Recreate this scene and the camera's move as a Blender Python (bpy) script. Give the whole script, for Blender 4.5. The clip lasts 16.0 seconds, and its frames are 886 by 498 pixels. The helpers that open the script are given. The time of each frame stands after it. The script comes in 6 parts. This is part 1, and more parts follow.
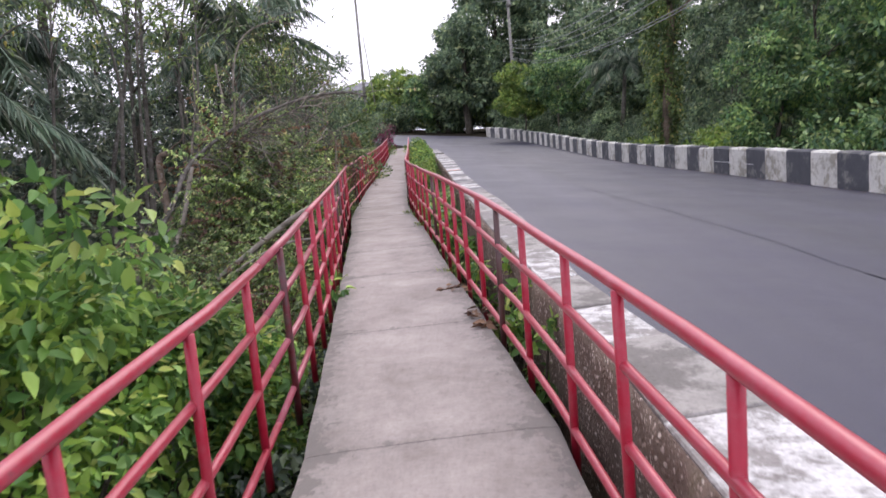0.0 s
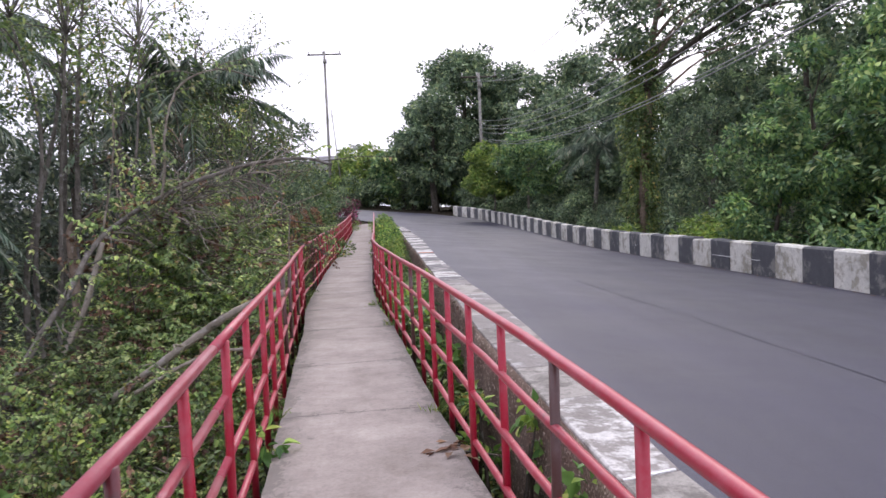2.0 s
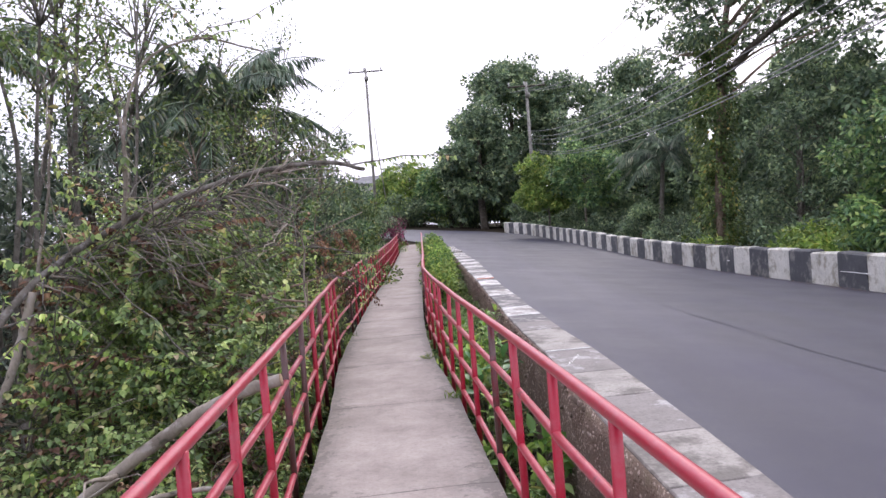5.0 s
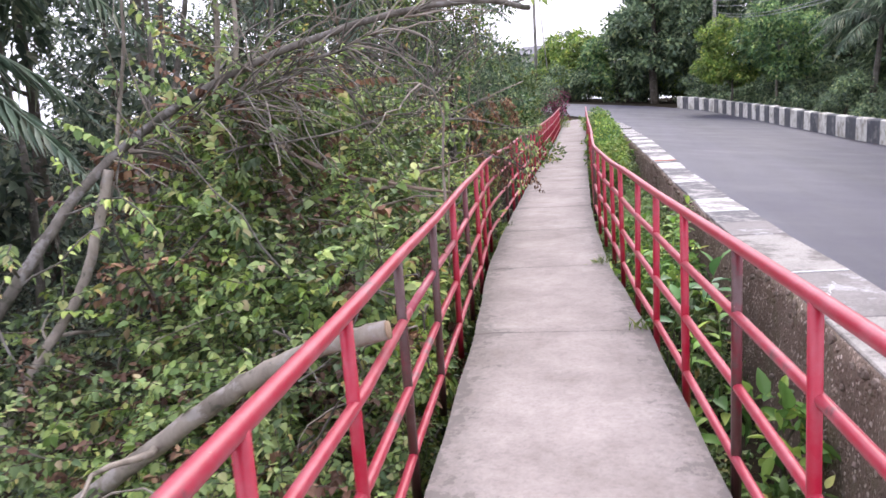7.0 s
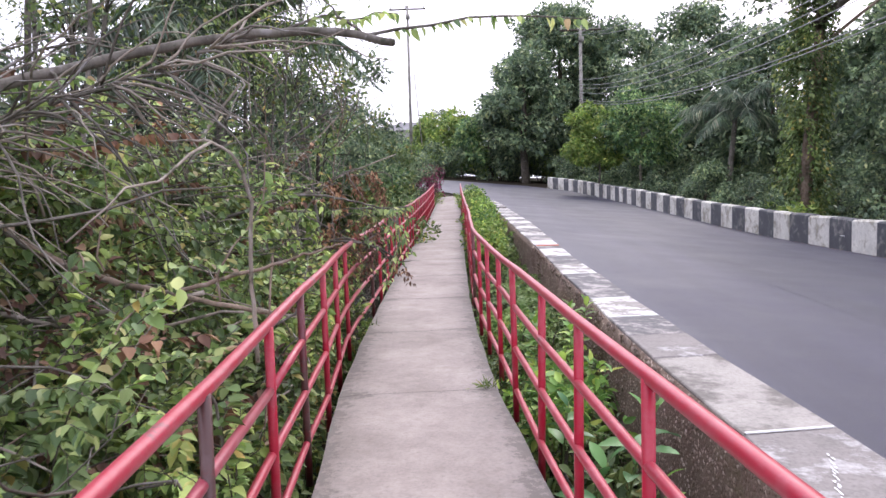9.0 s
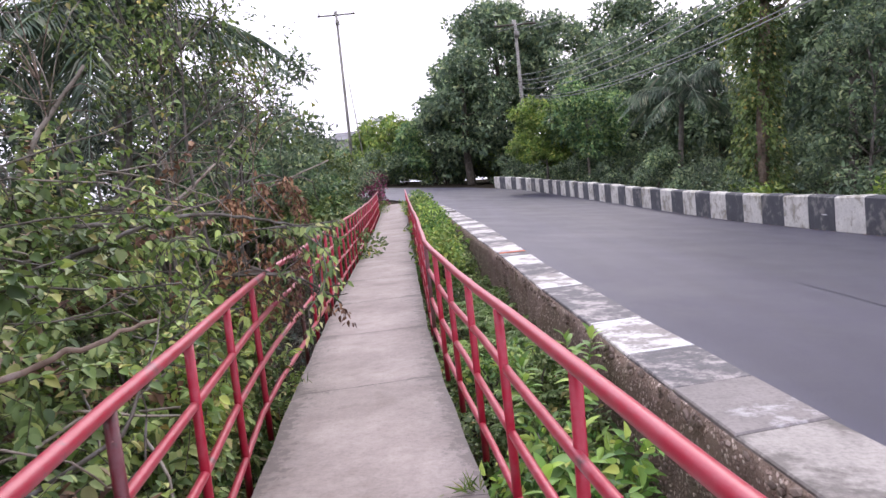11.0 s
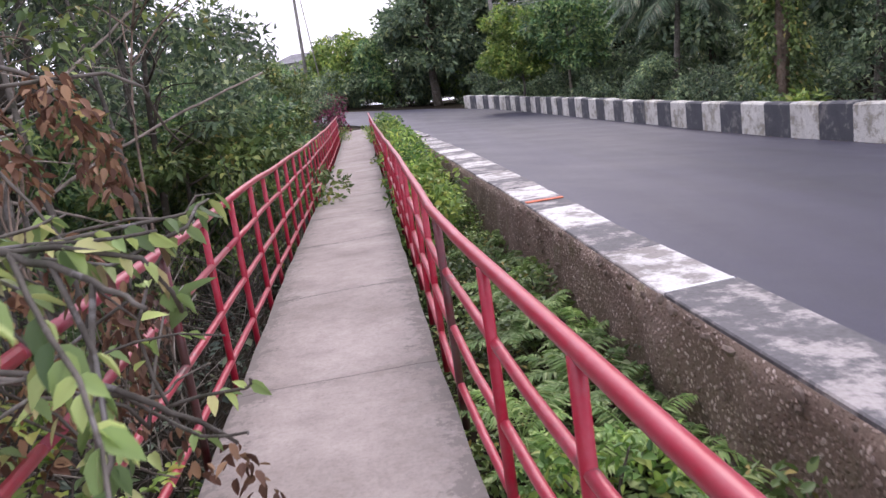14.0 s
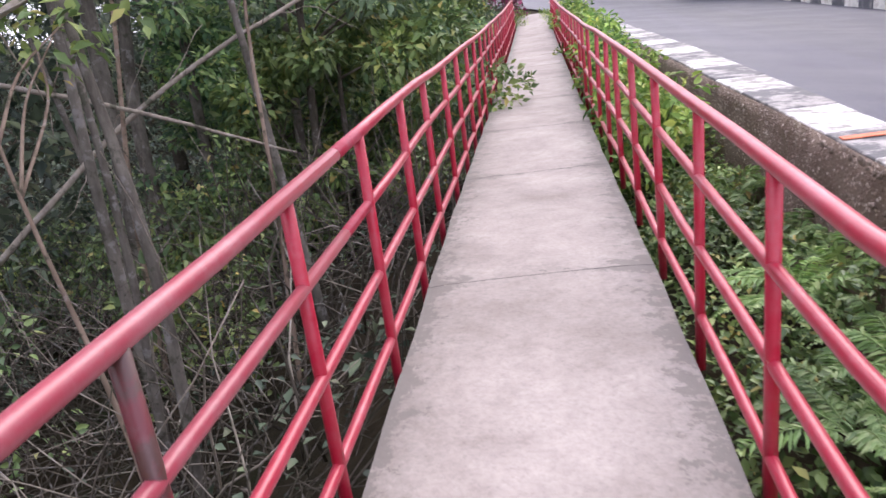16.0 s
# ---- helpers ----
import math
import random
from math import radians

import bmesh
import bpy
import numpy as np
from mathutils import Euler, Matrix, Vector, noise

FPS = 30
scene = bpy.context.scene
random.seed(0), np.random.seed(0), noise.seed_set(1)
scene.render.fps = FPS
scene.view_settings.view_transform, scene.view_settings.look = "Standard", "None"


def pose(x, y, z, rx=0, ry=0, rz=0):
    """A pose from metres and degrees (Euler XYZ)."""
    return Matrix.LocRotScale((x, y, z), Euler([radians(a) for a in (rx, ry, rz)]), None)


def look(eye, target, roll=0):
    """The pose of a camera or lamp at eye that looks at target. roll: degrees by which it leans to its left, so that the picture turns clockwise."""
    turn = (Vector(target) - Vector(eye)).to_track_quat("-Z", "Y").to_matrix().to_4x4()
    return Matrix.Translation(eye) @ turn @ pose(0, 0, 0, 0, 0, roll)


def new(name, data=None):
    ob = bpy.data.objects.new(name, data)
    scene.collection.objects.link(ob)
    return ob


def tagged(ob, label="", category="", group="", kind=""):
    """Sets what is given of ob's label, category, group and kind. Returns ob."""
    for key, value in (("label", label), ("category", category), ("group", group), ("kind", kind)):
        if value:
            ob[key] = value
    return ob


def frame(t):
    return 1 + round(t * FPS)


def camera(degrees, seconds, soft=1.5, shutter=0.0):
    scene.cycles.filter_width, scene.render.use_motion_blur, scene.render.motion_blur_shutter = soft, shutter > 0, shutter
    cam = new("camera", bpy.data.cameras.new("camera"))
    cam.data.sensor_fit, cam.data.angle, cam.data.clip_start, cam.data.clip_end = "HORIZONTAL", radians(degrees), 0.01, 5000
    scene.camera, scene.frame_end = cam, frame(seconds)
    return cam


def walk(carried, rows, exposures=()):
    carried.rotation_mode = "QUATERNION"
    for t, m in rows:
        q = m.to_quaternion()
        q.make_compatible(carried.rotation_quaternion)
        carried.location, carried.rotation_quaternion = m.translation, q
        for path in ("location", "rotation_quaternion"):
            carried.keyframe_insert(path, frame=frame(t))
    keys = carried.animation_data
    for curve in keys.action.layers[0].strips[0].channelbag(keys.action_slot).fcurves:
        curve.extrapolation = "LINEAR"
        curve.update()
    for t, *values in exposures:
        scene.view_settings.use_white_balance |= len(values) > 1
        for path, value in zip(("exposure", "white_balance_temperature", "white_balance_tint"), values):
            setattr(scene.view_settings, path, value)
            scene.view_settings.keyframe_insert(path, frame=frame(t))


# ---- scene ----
cam = camera(62.3, 16.0, shutter=0.2)
PATH = [
    (0, (0.235, -0.019, 1.492), (0.163, 1.955, 1.176), -5.2),
    (0.5, (0.108, 0.617, 1.529), (0.133, 2.61, 1.366), -3.2),
    (1, (0.106, 1.225, 1.517), (0.141, 3.221, 1.401), -3.1),
    (1.5, (0.045, 1.774, 1.521), (-0.015, 3.771, 1.423), -3.8),
    (2, (-0.034, 2.271, 1.54), (0.016, 4.266, 1.423), -2.7),
    (2.5, (0.015, 2.801, 1.525), (0.144, 4.793, 1.404), -3.1),
    (3, (-0.049, 3.253, 1.51), (0.013, 5.245, 1.339), -3.0),
    (3.5, (-0.147, 3.722, 1.546), (-0.113, 5.718, 1.424), -4.9),
    (3.7, (-0.181, 3.948, 1.576), (-0.161, 5.948, 1.551), -6.2),
    (5.8, (-0.431, 6.015, 1.532), (-0.572, 8.001, 1.34), -3.0),
    (6, (-0.501, 6.207, 1.515), (-0.679, 8.18, 1.243), -2.9),
    (6.5, (-0.64, 6.591, 1.491), (-1.225, 8.466, 1.117), -6.8),
    (7, (-0.559, 7.002, 1.508), (-1.07, 8.901, 1.144), -4.1),
    (7.5, (-0.651, 7.409, 1.509), (-1.007, 9.368, 1.32), -2.1),
    (8, (-0.692, 7.851, 1.474), (-0.864, 9.819, 1.163), -4.4),
    (8.5, (-0.649, 8.275, 1.508), (-0.864, 10.243, 1.224), -3.6),
    (9, (-0.729, 8.706, 1.523), (-0.899, 10.69, 1.336), -1.9),
    (9.5, (-0.773, 9.115, 1.481), (-0.832, 11.102, 1.252), -4.4),
    (9.7, (-0.791, 9.298, 1.501), (-0.802, 11.295, 1.362), -5.6),
    (11.8, (-0.922, 11.517, 1.449), (-0.967, 13.501, 1.2), -6.3),
    (12, (-0.956, 11.766, 1.464), (-0.968, 13.748, 1.198), -5.9),
    (12.5, (-1.0, 12.377, 1.438), (-0.937, 14.37, 1.292), -7.2),
    (13, (-1.047, 13.024, 1.42), (-1.085, 15.002, 1.125), -7.0),
    (13.5, (-1.135, 13.638, 1.436), (-1.022, 15.603, 1.082), -9.3),
    (14, (-1.177, 14.295, 1.428), (-1.141, 16.255, 1.033), -8.1),
    (14.5, (-1.264, 14.972, 1.427), (-1.247, 16.944, 1.09), -7.3),
    (15, (-1.367, 15.604, 1.378), (-1.508, 17.552, 0.948), -4.5),
    (15.5, (-1.464, 16.163, 1.345), (-1.728, 18.052, 0.742), -5.3),
    (16, (-1.61, 16.652, 1.377), (-2.029, 18.506, 0.755), -7.7),
]
# exposure and white balance drift a little on the way
EXPOSURES = [(0, 0.58, 6450, 11), (0.5, 0.64, 6450, 11), (1, 0.47, 6450, 11), (1.5, 0.58, 6450, 11), (2, 0.5, 6450, 11), (2.5, 0.38, 6450, 11), (3, 0.6, 6450, 11), (3.5, 0.64, 6450, 11), (6, 0.74, 6400, 12), (6.5, 1.1, 6400, 12), (8, 1.12, 6400, 12), (9, 0.98, 6400, 12), (9.5, 0.84, 6400, 12), (12, 0.86, 6420, 16), (13.5, 0.84, 6420, 16), (14, 0.74, 6420, 16), (14.5, 0.95, 6420, 16), (15, 1.2, 6420, 14), (15.5, 1.2, 6410, 13), (16, 1.24, 6400, 13)]
walk(cam, [(t, look(eye, target, roll)) for t, eye, target, roll in PATH], EXPOSURES)

# ---- light ----
world = bpy.data.worlds.new("overcast_sky")
scene.world = world
world.use_nodes = True
wn = world.node_tree
wn.nodes.clear()
w_out = wn.nodes.new("ShaderNodeOutputWorld")
w_bg = wn.nodes.new("ShaderNodeBackground")
w_sky = wn.nodes.new("ShaderNodeTexSky")
w_sky.sky_type = "NISHITA"
w_sky.sun_disc = False
w_sky.sun_elevation = radians(38)
w_sky.sun_rotation = radians(20)
w_sky.air_density, w_sky.dust_density, w_sky.ozone_density = 1.0, 6.0, 1.0
w_mix = wn.nodes.new("ShaderNodeMix")
w_mix.data_type = "RGBA"
w_mix.inputs[0].default_value = 0.85
w_mix.inputs[7].default_value = (9.0, 8.8, 10.6, 1)
wn.links.new(w_sky.outputs[0], w_mix.inputs[6])
wn.links.new(w_mix.outputs[2], w_bg.inputs[0])
w_bg.inputs[1].default_value = 0.12
wn.links.new(w_bg.outputs[0], w_out.inputs[0])

sun_data = bpy.data.lights.new("sun", "SUN")
sun_data.energy, sun_data.angle, sun_data.color = 0.7, radians(25), (1.0, 0.96, 0.9)
sun = new("sun", sun_data)
sun.matrix_world = look((10, 60, 60), (0, 10, 0))
scene.view_settings.exposure = 0.7

# ---- materials ----
def node_material(name):
    m = bpy.data.materials.new(name)
    m.use_nodes = True
    nt = m.node_tree
    return m, nt, nt.nodes["Principled BSDF"]


def noise_node(nt, scale, detail=4.0, rough=0.6, coords=None, dims="3D"):
    n = nt.nodes.new("ShaderNodeTexNoise")
    n.inputs["Scale"].default_value = scale
    n.inputs["Detail"].default_value = detail
    n.inputs["Roughness"].default_value = rough
    if coords is not None:
        nt.links.new(coords, n.inputs["Vector"])
    return n


def world_coords(nt):
    return nt.nodes.new("ShaderNodeNewGeometry").outputs["Position"]


def ramp(nt, fac, stops):
    r = nt.nodes.new("ShaderNodeValToRGB")
    e = r.color_ramp.elements
    while len(e) < len(stops):
        e.new(0.5)
    for k, (p, c) in zip(e, stops):
        k.position, k.color = p, (*c, 1) if len(c) == 3 else c
    nt.links.new(fac, r.inputs[0])
    return r.outputs[0]


def mix(nt, fac, a, b, kind="MIX"):
    n = nt.nodes.new("ShaderNodeMix")
    n.data_type, n.blend_type = "RGBA", kind
    for sock, v in ((n.inputs[0], fac), (n.inputs[6], a), (n.inputs[7], b)):
        if isinstance(v, (int, float)):
            sock.default_value = v
        elif isinstance(v, tuple):
            sock.default_value = (*v, 1)
        else:
            nt.links.new(v, sock)
    return n.outputs[2]


def bump(nt, bsdf, height, strength, distance):
    b = nt.nodes.new("ShaderNodeBump")
    b.inputs["Strength"].default_value = strength
    b.inputs["Distance"].default_value = distance
    nt.links.new(height, b.inputs["Height"])
    nt.links.new(b.outputs[0], bsdf.inputs["Normal"])


def speckled(name, base, dark, light, big, fine, rough=0.85, relief=0.4, depth=0.004, stain=None, stain_at=0.6):
    """A mottled mineral surface: large blotches, fine grain, optional stains."""
    m, nt, b = node_material(name)
    pos = world_coords(nt)
    n1, n2 = noise_node(nt, big, 6, 0.65, pos), noise_node(nt, fine, 5, 0.7, pos)
    c = ramp(nt, n1.outputs[0], [(0.3, dark), (0.5, base), (0.72, light)])
    g = ramp(nt, n2.outputs[0], [(0.25, (0.55, 0.55, 0.55)), (0.5, (1, 1, 1)), (0.8, (1.25, 1.25, 1.25))])
    c = mix(nt, 1.0, c, g, "MULTIPLY")
    if stain:
        n3 = noise_node(nt, big * 0.37, 8, 0.7, pos)
        s = ramp(nt, n3.outputs[0], [(stain_at, (0, 0, 0)), (stain_at + 0.1, (1, 1, 1))])
        c = mix(nt, s, c, stain)
    nt.links.new(c, b.inputs["Base Color"])
    b.inputs["Roughness"].default_value = rough
    bump(nt, b, n2.outputs[0], relief, depth)
    return m


def leaf_material(name, stops, translucent=0.25, rough=0.45, single=False):
    """Leaves: every leaf (an island of the mesh, or a single object) takes its own tone from the ramp."""
    m, nt, b = node_material(name)
    g = nt.nodes.new("ShaderNodeNewGeometry")
    c = ramp(nt, nt.nodes.new("ShaderNodeObjectInfo").outputs["Random"] if single else g.outputs["Random Per Island"], stops)
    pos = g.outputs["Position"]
    # metre-wide noise puts shaded depths and lit clumps into the leaf colour
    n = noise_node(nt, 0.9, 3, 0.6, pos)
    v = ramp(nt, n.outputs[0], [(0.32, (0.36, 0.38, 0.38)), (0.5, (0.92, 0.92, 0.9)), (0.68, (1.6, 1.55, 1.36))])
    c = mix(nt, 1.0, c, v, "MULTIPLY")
    nt.links.new(c, b.inputs["Base Color"])
    b.inputs["Roughness"].default_value = rough
    b.inputs["Specular IOR Level"].default_value = 0.36
    t = nt.nodes.new("ShaderNodeBsdfTranslucent")
    nt.links.new(c, t.inputs[0])
    s = nt.nodes.new("ShaderNodeMixShader")
    s.inputs[0].default_value = translucent
    nt.links.new(b.outputs[0], s.inputs[1])
    nt.links.new(t.outputs[0], s.inputs[2])
    nt.links.new(s.outputs[0], nt.nodes["Material Output"].inputs[0])
    return m


def bark_material(name, dark, light, scale=9.0):
    m, nt, b = node_material(name)
    pos = world_coords(nt)
    mp = nt.nodes.new("ShaderNodeMapping")
    mp.inputs["Scale"].default_value = (1, 1, 0.35)
    nt.links.new(pos, mp.inputs[0])
    n1 = noise_node(nt, scale, 6, 0.7, mp.outputs[0])
    n2 = noise_node(nt, 1.3, 3, 0.5, pos)
    c = ramp(nt, n1.outputs[0], [(0.3, dark), (0.7, light)])
    v = ramp(nt, n2.outputs[0], [(0.35, (0.65, 0.66, 0.62)), (0.7, (1.2, 1.2, 1.15))])
    c = mix(nt, 1.0, c, v, "MULTIPLY")
    n3 = noise_node(nt, 8.5, 6, 0.65, pos)
    lichen = ramp(nt, n3.outputs[0], [(0.56, (0, 0, 0)), (0.63, (0.7, 0.7, 0.7))])
    c = mix(nt, lichen, c, tuple(min(1.0, 0.55 * q + 0.14) for q in light))
    moss = ramp(nt, n3.outputs[0], [(0.36, (0.75, 0.75, 0.75)), (0.43, (0, 0, 0))])
    c = mix(nt, moss, c, (0.05, 0.055, 0.035))
    b.inputs["Specular IOR Level"].default_value = 0.2
    nt.links.new(c, b.inputs["Base Color"])
    b.inputs["Roughness"].default_value = 0.9
    bump(nt, b, n1.outputs[0], 0.7, 0.01)
    return m


def painted_metal(name, paint, faded, rust, rust_at, coat=0.42):
    """Old enamel paint on pipe: faded where the weather gets at it, with rust and grime."""
    m, nt, b = node_material(name)
    pos = world_coords(nt)
    o = nt.nodes.new("ShaderNodeObjectInfo")
    n1, n2 = noise_node(nt, 3.0, 6, 0.7, pos), noise_node(nt, 22.0, 6, 0.75, pos)
    add = nt.nodes.new("ShaderNodeMath")
    add.operation = "MULTIPLY_ADD"
    nt.links.new(o.outputs["Random"], add.inputs[0])
    add.inputs[1].default_value = 0.16
    nt.links.new(n1.outputs[0], add.inputs[2])
    c = mix(nt, ramp(nt, n1.outputs[0], [(0.5, (0, 0, 0)), (0.72, (1, 1, 1))]), paint, faded)
    r = ramp(nt, add.outputs[0], [(rust_at, (0, 0, 0)), (rust_at + 0.07, (1, 1, 1))])
    c = mix(nt, r, c, rust)
    n3 = noise_node(nt, 9.0, 7, 0.72, pos)
    dust = ramp(nt, n3.outputs[0], [(0.46, (0, 0, 0)), (0.72, (0.24, 0.24, 0.24))])
    c = mix(nt, dust, c, tuple(0.55 * q + 0.17 for q in faded))
    chips = ramp(nt, n2.outputs[0], [(0.67, (0, 0, 0)), (0.71, (1, 1, 1))])
    c = mix(nt, chips, c, (0.45, 0.24, 0.2))
    nt.links.new(c, b.inputs["Base Color"])
    b.inputs["Roughness"].default_value = 0.4
    b.inputs["Coat Weight"].default_value = coat
    b.inputs["Coat Roughness"].default_value = 0.44
    b.inputs["Coat IOR"].default_value = 1.65
    bump(nt, b, n2.outputs[0], 0.25, 0.002)
    return m


def dirty_concrete(name):
    """Trodden concrete: pale worn middle, blotches, hairline stains, and dirt gathered along rims and joints."""
    m, nt, b = node_material(name)
    pos = world_coords(nt)
    n1, n2, n3 = noise_node(nt, 1.3, 8, 0.7, pos), noise_node(nt, 42, 6, 0.75, pos), noise_node(nt, 5.5, 8, 0.72, pos)
    c = ramp(nt, n1.outputs[0], [(0.32, (0.25, 0.212, 0.189)), (0.5, (0.338, 0.291, 0.264)), (0.7, (0.425, 0.373, 0.34))])
    blot = ramp(nt, n3.outputs[0], [(0.3, (0.82, 0.81, 0.8)), (0.52, (1, 1, 1)), (0.75, (1.1, 1.09, 1.09))])
    c = mix(nt, 1.0, c, blot, "MULTIPLY")
    g = ramp(nt, n2.outputs[0], [(0.25, (0.74, 0.74, 0.74)), (0.5, (1, 1, 1)), (0.8, (1.15, 1.15, 1.15))])
    c = mix(nt, 1.0, c, g, "MULTIPLY")
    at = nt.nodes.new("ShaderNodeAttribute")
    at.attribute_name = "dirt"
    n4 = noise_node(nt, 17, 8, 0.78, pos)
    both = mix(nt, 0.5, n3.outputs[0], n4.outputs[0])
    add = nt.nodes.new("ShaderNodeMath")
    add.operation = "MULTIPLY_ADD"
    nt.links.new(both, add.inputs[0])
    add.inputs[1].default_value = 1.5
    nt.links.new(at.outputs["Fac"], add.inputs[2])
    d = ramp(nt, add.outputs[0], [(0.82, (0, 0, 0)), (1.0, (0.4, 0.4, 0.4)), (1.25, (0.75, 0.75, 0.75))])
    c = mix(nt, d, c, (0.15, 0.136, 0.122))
    pits = ramp(nt, n4.outputs[0], [(0.66, (0, 0, 0)), (0.72, (0.55, 0.55, 0.55))])
    c = mix(nt, pits, c, (0.16, 0.148, 0.135))
    scuff = ramp(nt, n4.outputs[0], [(0.28, (0.45, 0.45, 0.45)), (0.36, (0, 0, 0))])
    c = mix(nt, scuff, c, (0.47, 0.425, 0.4))
    nt.links.new(c, b.inputs["Base Color"])
    b.inputs["Roughness"].default_value = 0.8
    bump(nt, b, n2.outputs[0], 0.3, 0.003)
    return m


M_concrete = dirty_concrete("walkway_concrete")
M_concrete_edge = speckled("concrete_edge", (0.2, 0.18, 0.17), (0.1, 0.1, 0.09), (0.3, 0.28, 0.26), 2.5, 45, 0.9, 0.5, 0.004)
def asphalt_material(name):
    """Rolled asphalt with a faint bluish cast, streaks along the driving lanes, and fine grit."""
    m, nt, b = node_material(name)
    pos = world_coords(nt)
    mp = nt.nodes.new("ShaderNodeMapping")
    mp.inputs["Scale"].default_value = (1.6, 0.07, 1)
    mp.inputs["Rotation"].default_value = (0, 0, -0.06)
    nt.links.new(pos, mp.inputs[0])
    n1, n2, n3 = noise_node(nt, 1.0, 5, 0.6, mp.outputs[0]), noise_node(nt, 150, 4, 0.75, pos), noise_node(nt, 0.5, 6, 0.65, pos)
    c = ramp(nt, n1.outputs[0], [(0.3, (0.032, 0.031, 0.051)), (0.5, (0.041, 0.0405, 0.065)), (0.72, (0.053, 0.0515, 0.08))])
    c = mix(nt, 1.0, c, ramp(nt, n3.outputs[0], [(0.3, (0.88, 0.88, 0.88)), (0.7, (1.12, 1.12, 1.12))]), "MULTIPLY")
    c = mix(nt, 1.0, c, ramp(nt, n2.outputs[0], [(0.3, (0.6, 0.6, 0.6)), (0.5, (1, 1, 1)), (0.75, (1.5, 1.5, 1.5))]), "MULTIPLY")
    at = nt.nodes.new("ShaderNodeAttribute")
    at.attribute_name = "strip"
    c = mix(nt, 1.0, c, ramp(nt, at.outputs["Fac"], [(0.0, (1.04, 1.03, 1.03)), (1.0, (0.8, 0.81, 0.84))]), "MULTIPLY")
    nt.links.new(c, b.inputs["Base Color"])
    r = ramp(nt, n3.outputs[0], [(0.3, (0.5, 0.5, 0.5)), (0.7, (0.66, 0.66, 0.66))])
    nt.links.new(r, b.inputs["Roughness"])
    bump(nt, b, n2.outputs[0], 0.5, 0.003)
    return m


def rubble_material(name):
    """Exposed aggregate: pebbles of many tones in a dark, mossy mortar."""
    m, nt, b = node_material(name)
    pos = world_coords(nt)
    wob = noise_node(nt, 14, 3, 0.6, pos)
    p2 = mix(nt, 0.03, pos, wob.outputs["Color"], "ADD")
    v = nt.nodes.new("ShaderNodeTexVoronoi")
    v.inputs["Scale"].default_value = 40
    nt.links.new(p2, v.inputs["Vector"])
    sep = nt.nodes.new("ShaderNodeSeparateColor")
    nt.links.new(v.outputs["Color"], sep.inputs[0])
    pebble = ramp(nt, sep.outputs[0], [(0.0, (0.17, 0.12, 0.09)), (0.5, (0.25, 0.182, 0.142)), (0.7, (0.42, 0.325, 0.265)), (1.0, (0.66, 0.56, 0.48))])
    rim = ramp(nt, v.outputs["Distance"], [(0.3, (1, 1, 1)), (0.5, (0, 0, 0))])
    big = noise_node(nt, 2.1, 7, 0.7, pos)
    mortar = ramp(nt, big.outputs[0], [(0.3, (0.14, 0.1, 0.076)), (0.7, (0.27, 0.2, 0.155))])
    c = mix(nt, rim, mortar, pebble)
    grain = noise_node(nt, 70, 5, 0.7, pos)
    c = mix(nt, 1.0, c, ramp(nt, grain.outputs[0], [(0.25, (0.55, 0.55, 0.55)), (0.5, (1, 1, 1)), (0.8, (1.3, 1.3, 1.3))]), "MULTIPLY")
    moss = ramp(nt, big.outputs[0], [(0.54, (0, 0, 0)), (0.68, (0.65, 0.65, 0.65))])
    c = mix(nt, moss, c, (0.115, 0.105, 0.05))
    nt.links.new(c, b.inputs["Base Color"])
    b.inputs["Roughness"].default_value = 0.92
    h = mix(nt, 0.35, rim, grain.outputs[0])
    bump(nt, b, h, 0.7, 0.014)
    return m


M_asphalt = asphalt_material("asphalt")
def kerb_paint(name, paint, bare, cover, scale=5.0):
    """Flaking paint on weathered concrete: ragged patches of paint, bare concrete between, and grime."""
    m, nt, b = node_material(name)
    pos = world_coords(nt)
    n1, n2, n3 = noise_node(nt, scale, 9, 0.72, pos), noise_node(nt, 45, 5, 0.75, pos), noise_node(nt, 1.7, 6, 0.65, pos)
    add = nt.nodes.new("ShaderNodeMath")
    add.operation = "MULTIPLY_ADD"
    nt.links.new(n3.outputs[0], add.inputs[0])
    add.inputs[1].default_value = 0.7
    nt.links.new(n1.outputs[0], add.inputs[2])
    flake = ramp(nt, add.outputs[0], [(cover - 0.07, (0, 0, 0)), (cover + 0.05, (1, 1, 1))])
    tone = ramp(nt, n1.outputs[0], [(0.3, (0.75, 0.75, 0.75)), (0.6, (1.1, 1.1, 1.1))])
    c = mix(nt, flake, paint, bare)
    c = mix(nt, 1.0, c, tone, "MULTIPLY")
    c = mix(nt, 1.0, c, ramp(nt, n2.outputs[0], [(0.25, (0.6, 0.6, 0.6)), (0.5, (1, 1, 1)), (0.8, (1.22, 1.22, 1.22))]), "MULTIPLY")
    c = mix(nt, ramp(nt, n3.outputs[0], [(0.55, (0, 0, 0)), (0.8, (0.5, 0.5, 0.5))]), c, (0.1, 0.09, 0.08))
    nt.links.new(c, b.inputs["Base Color"])
    b.inputs["Roughness"].default_value = 0.75
    bump(nt, b, mix(nt, 0.5, flake, n2.outputs[0]), 0.4, 0.003)
    return m


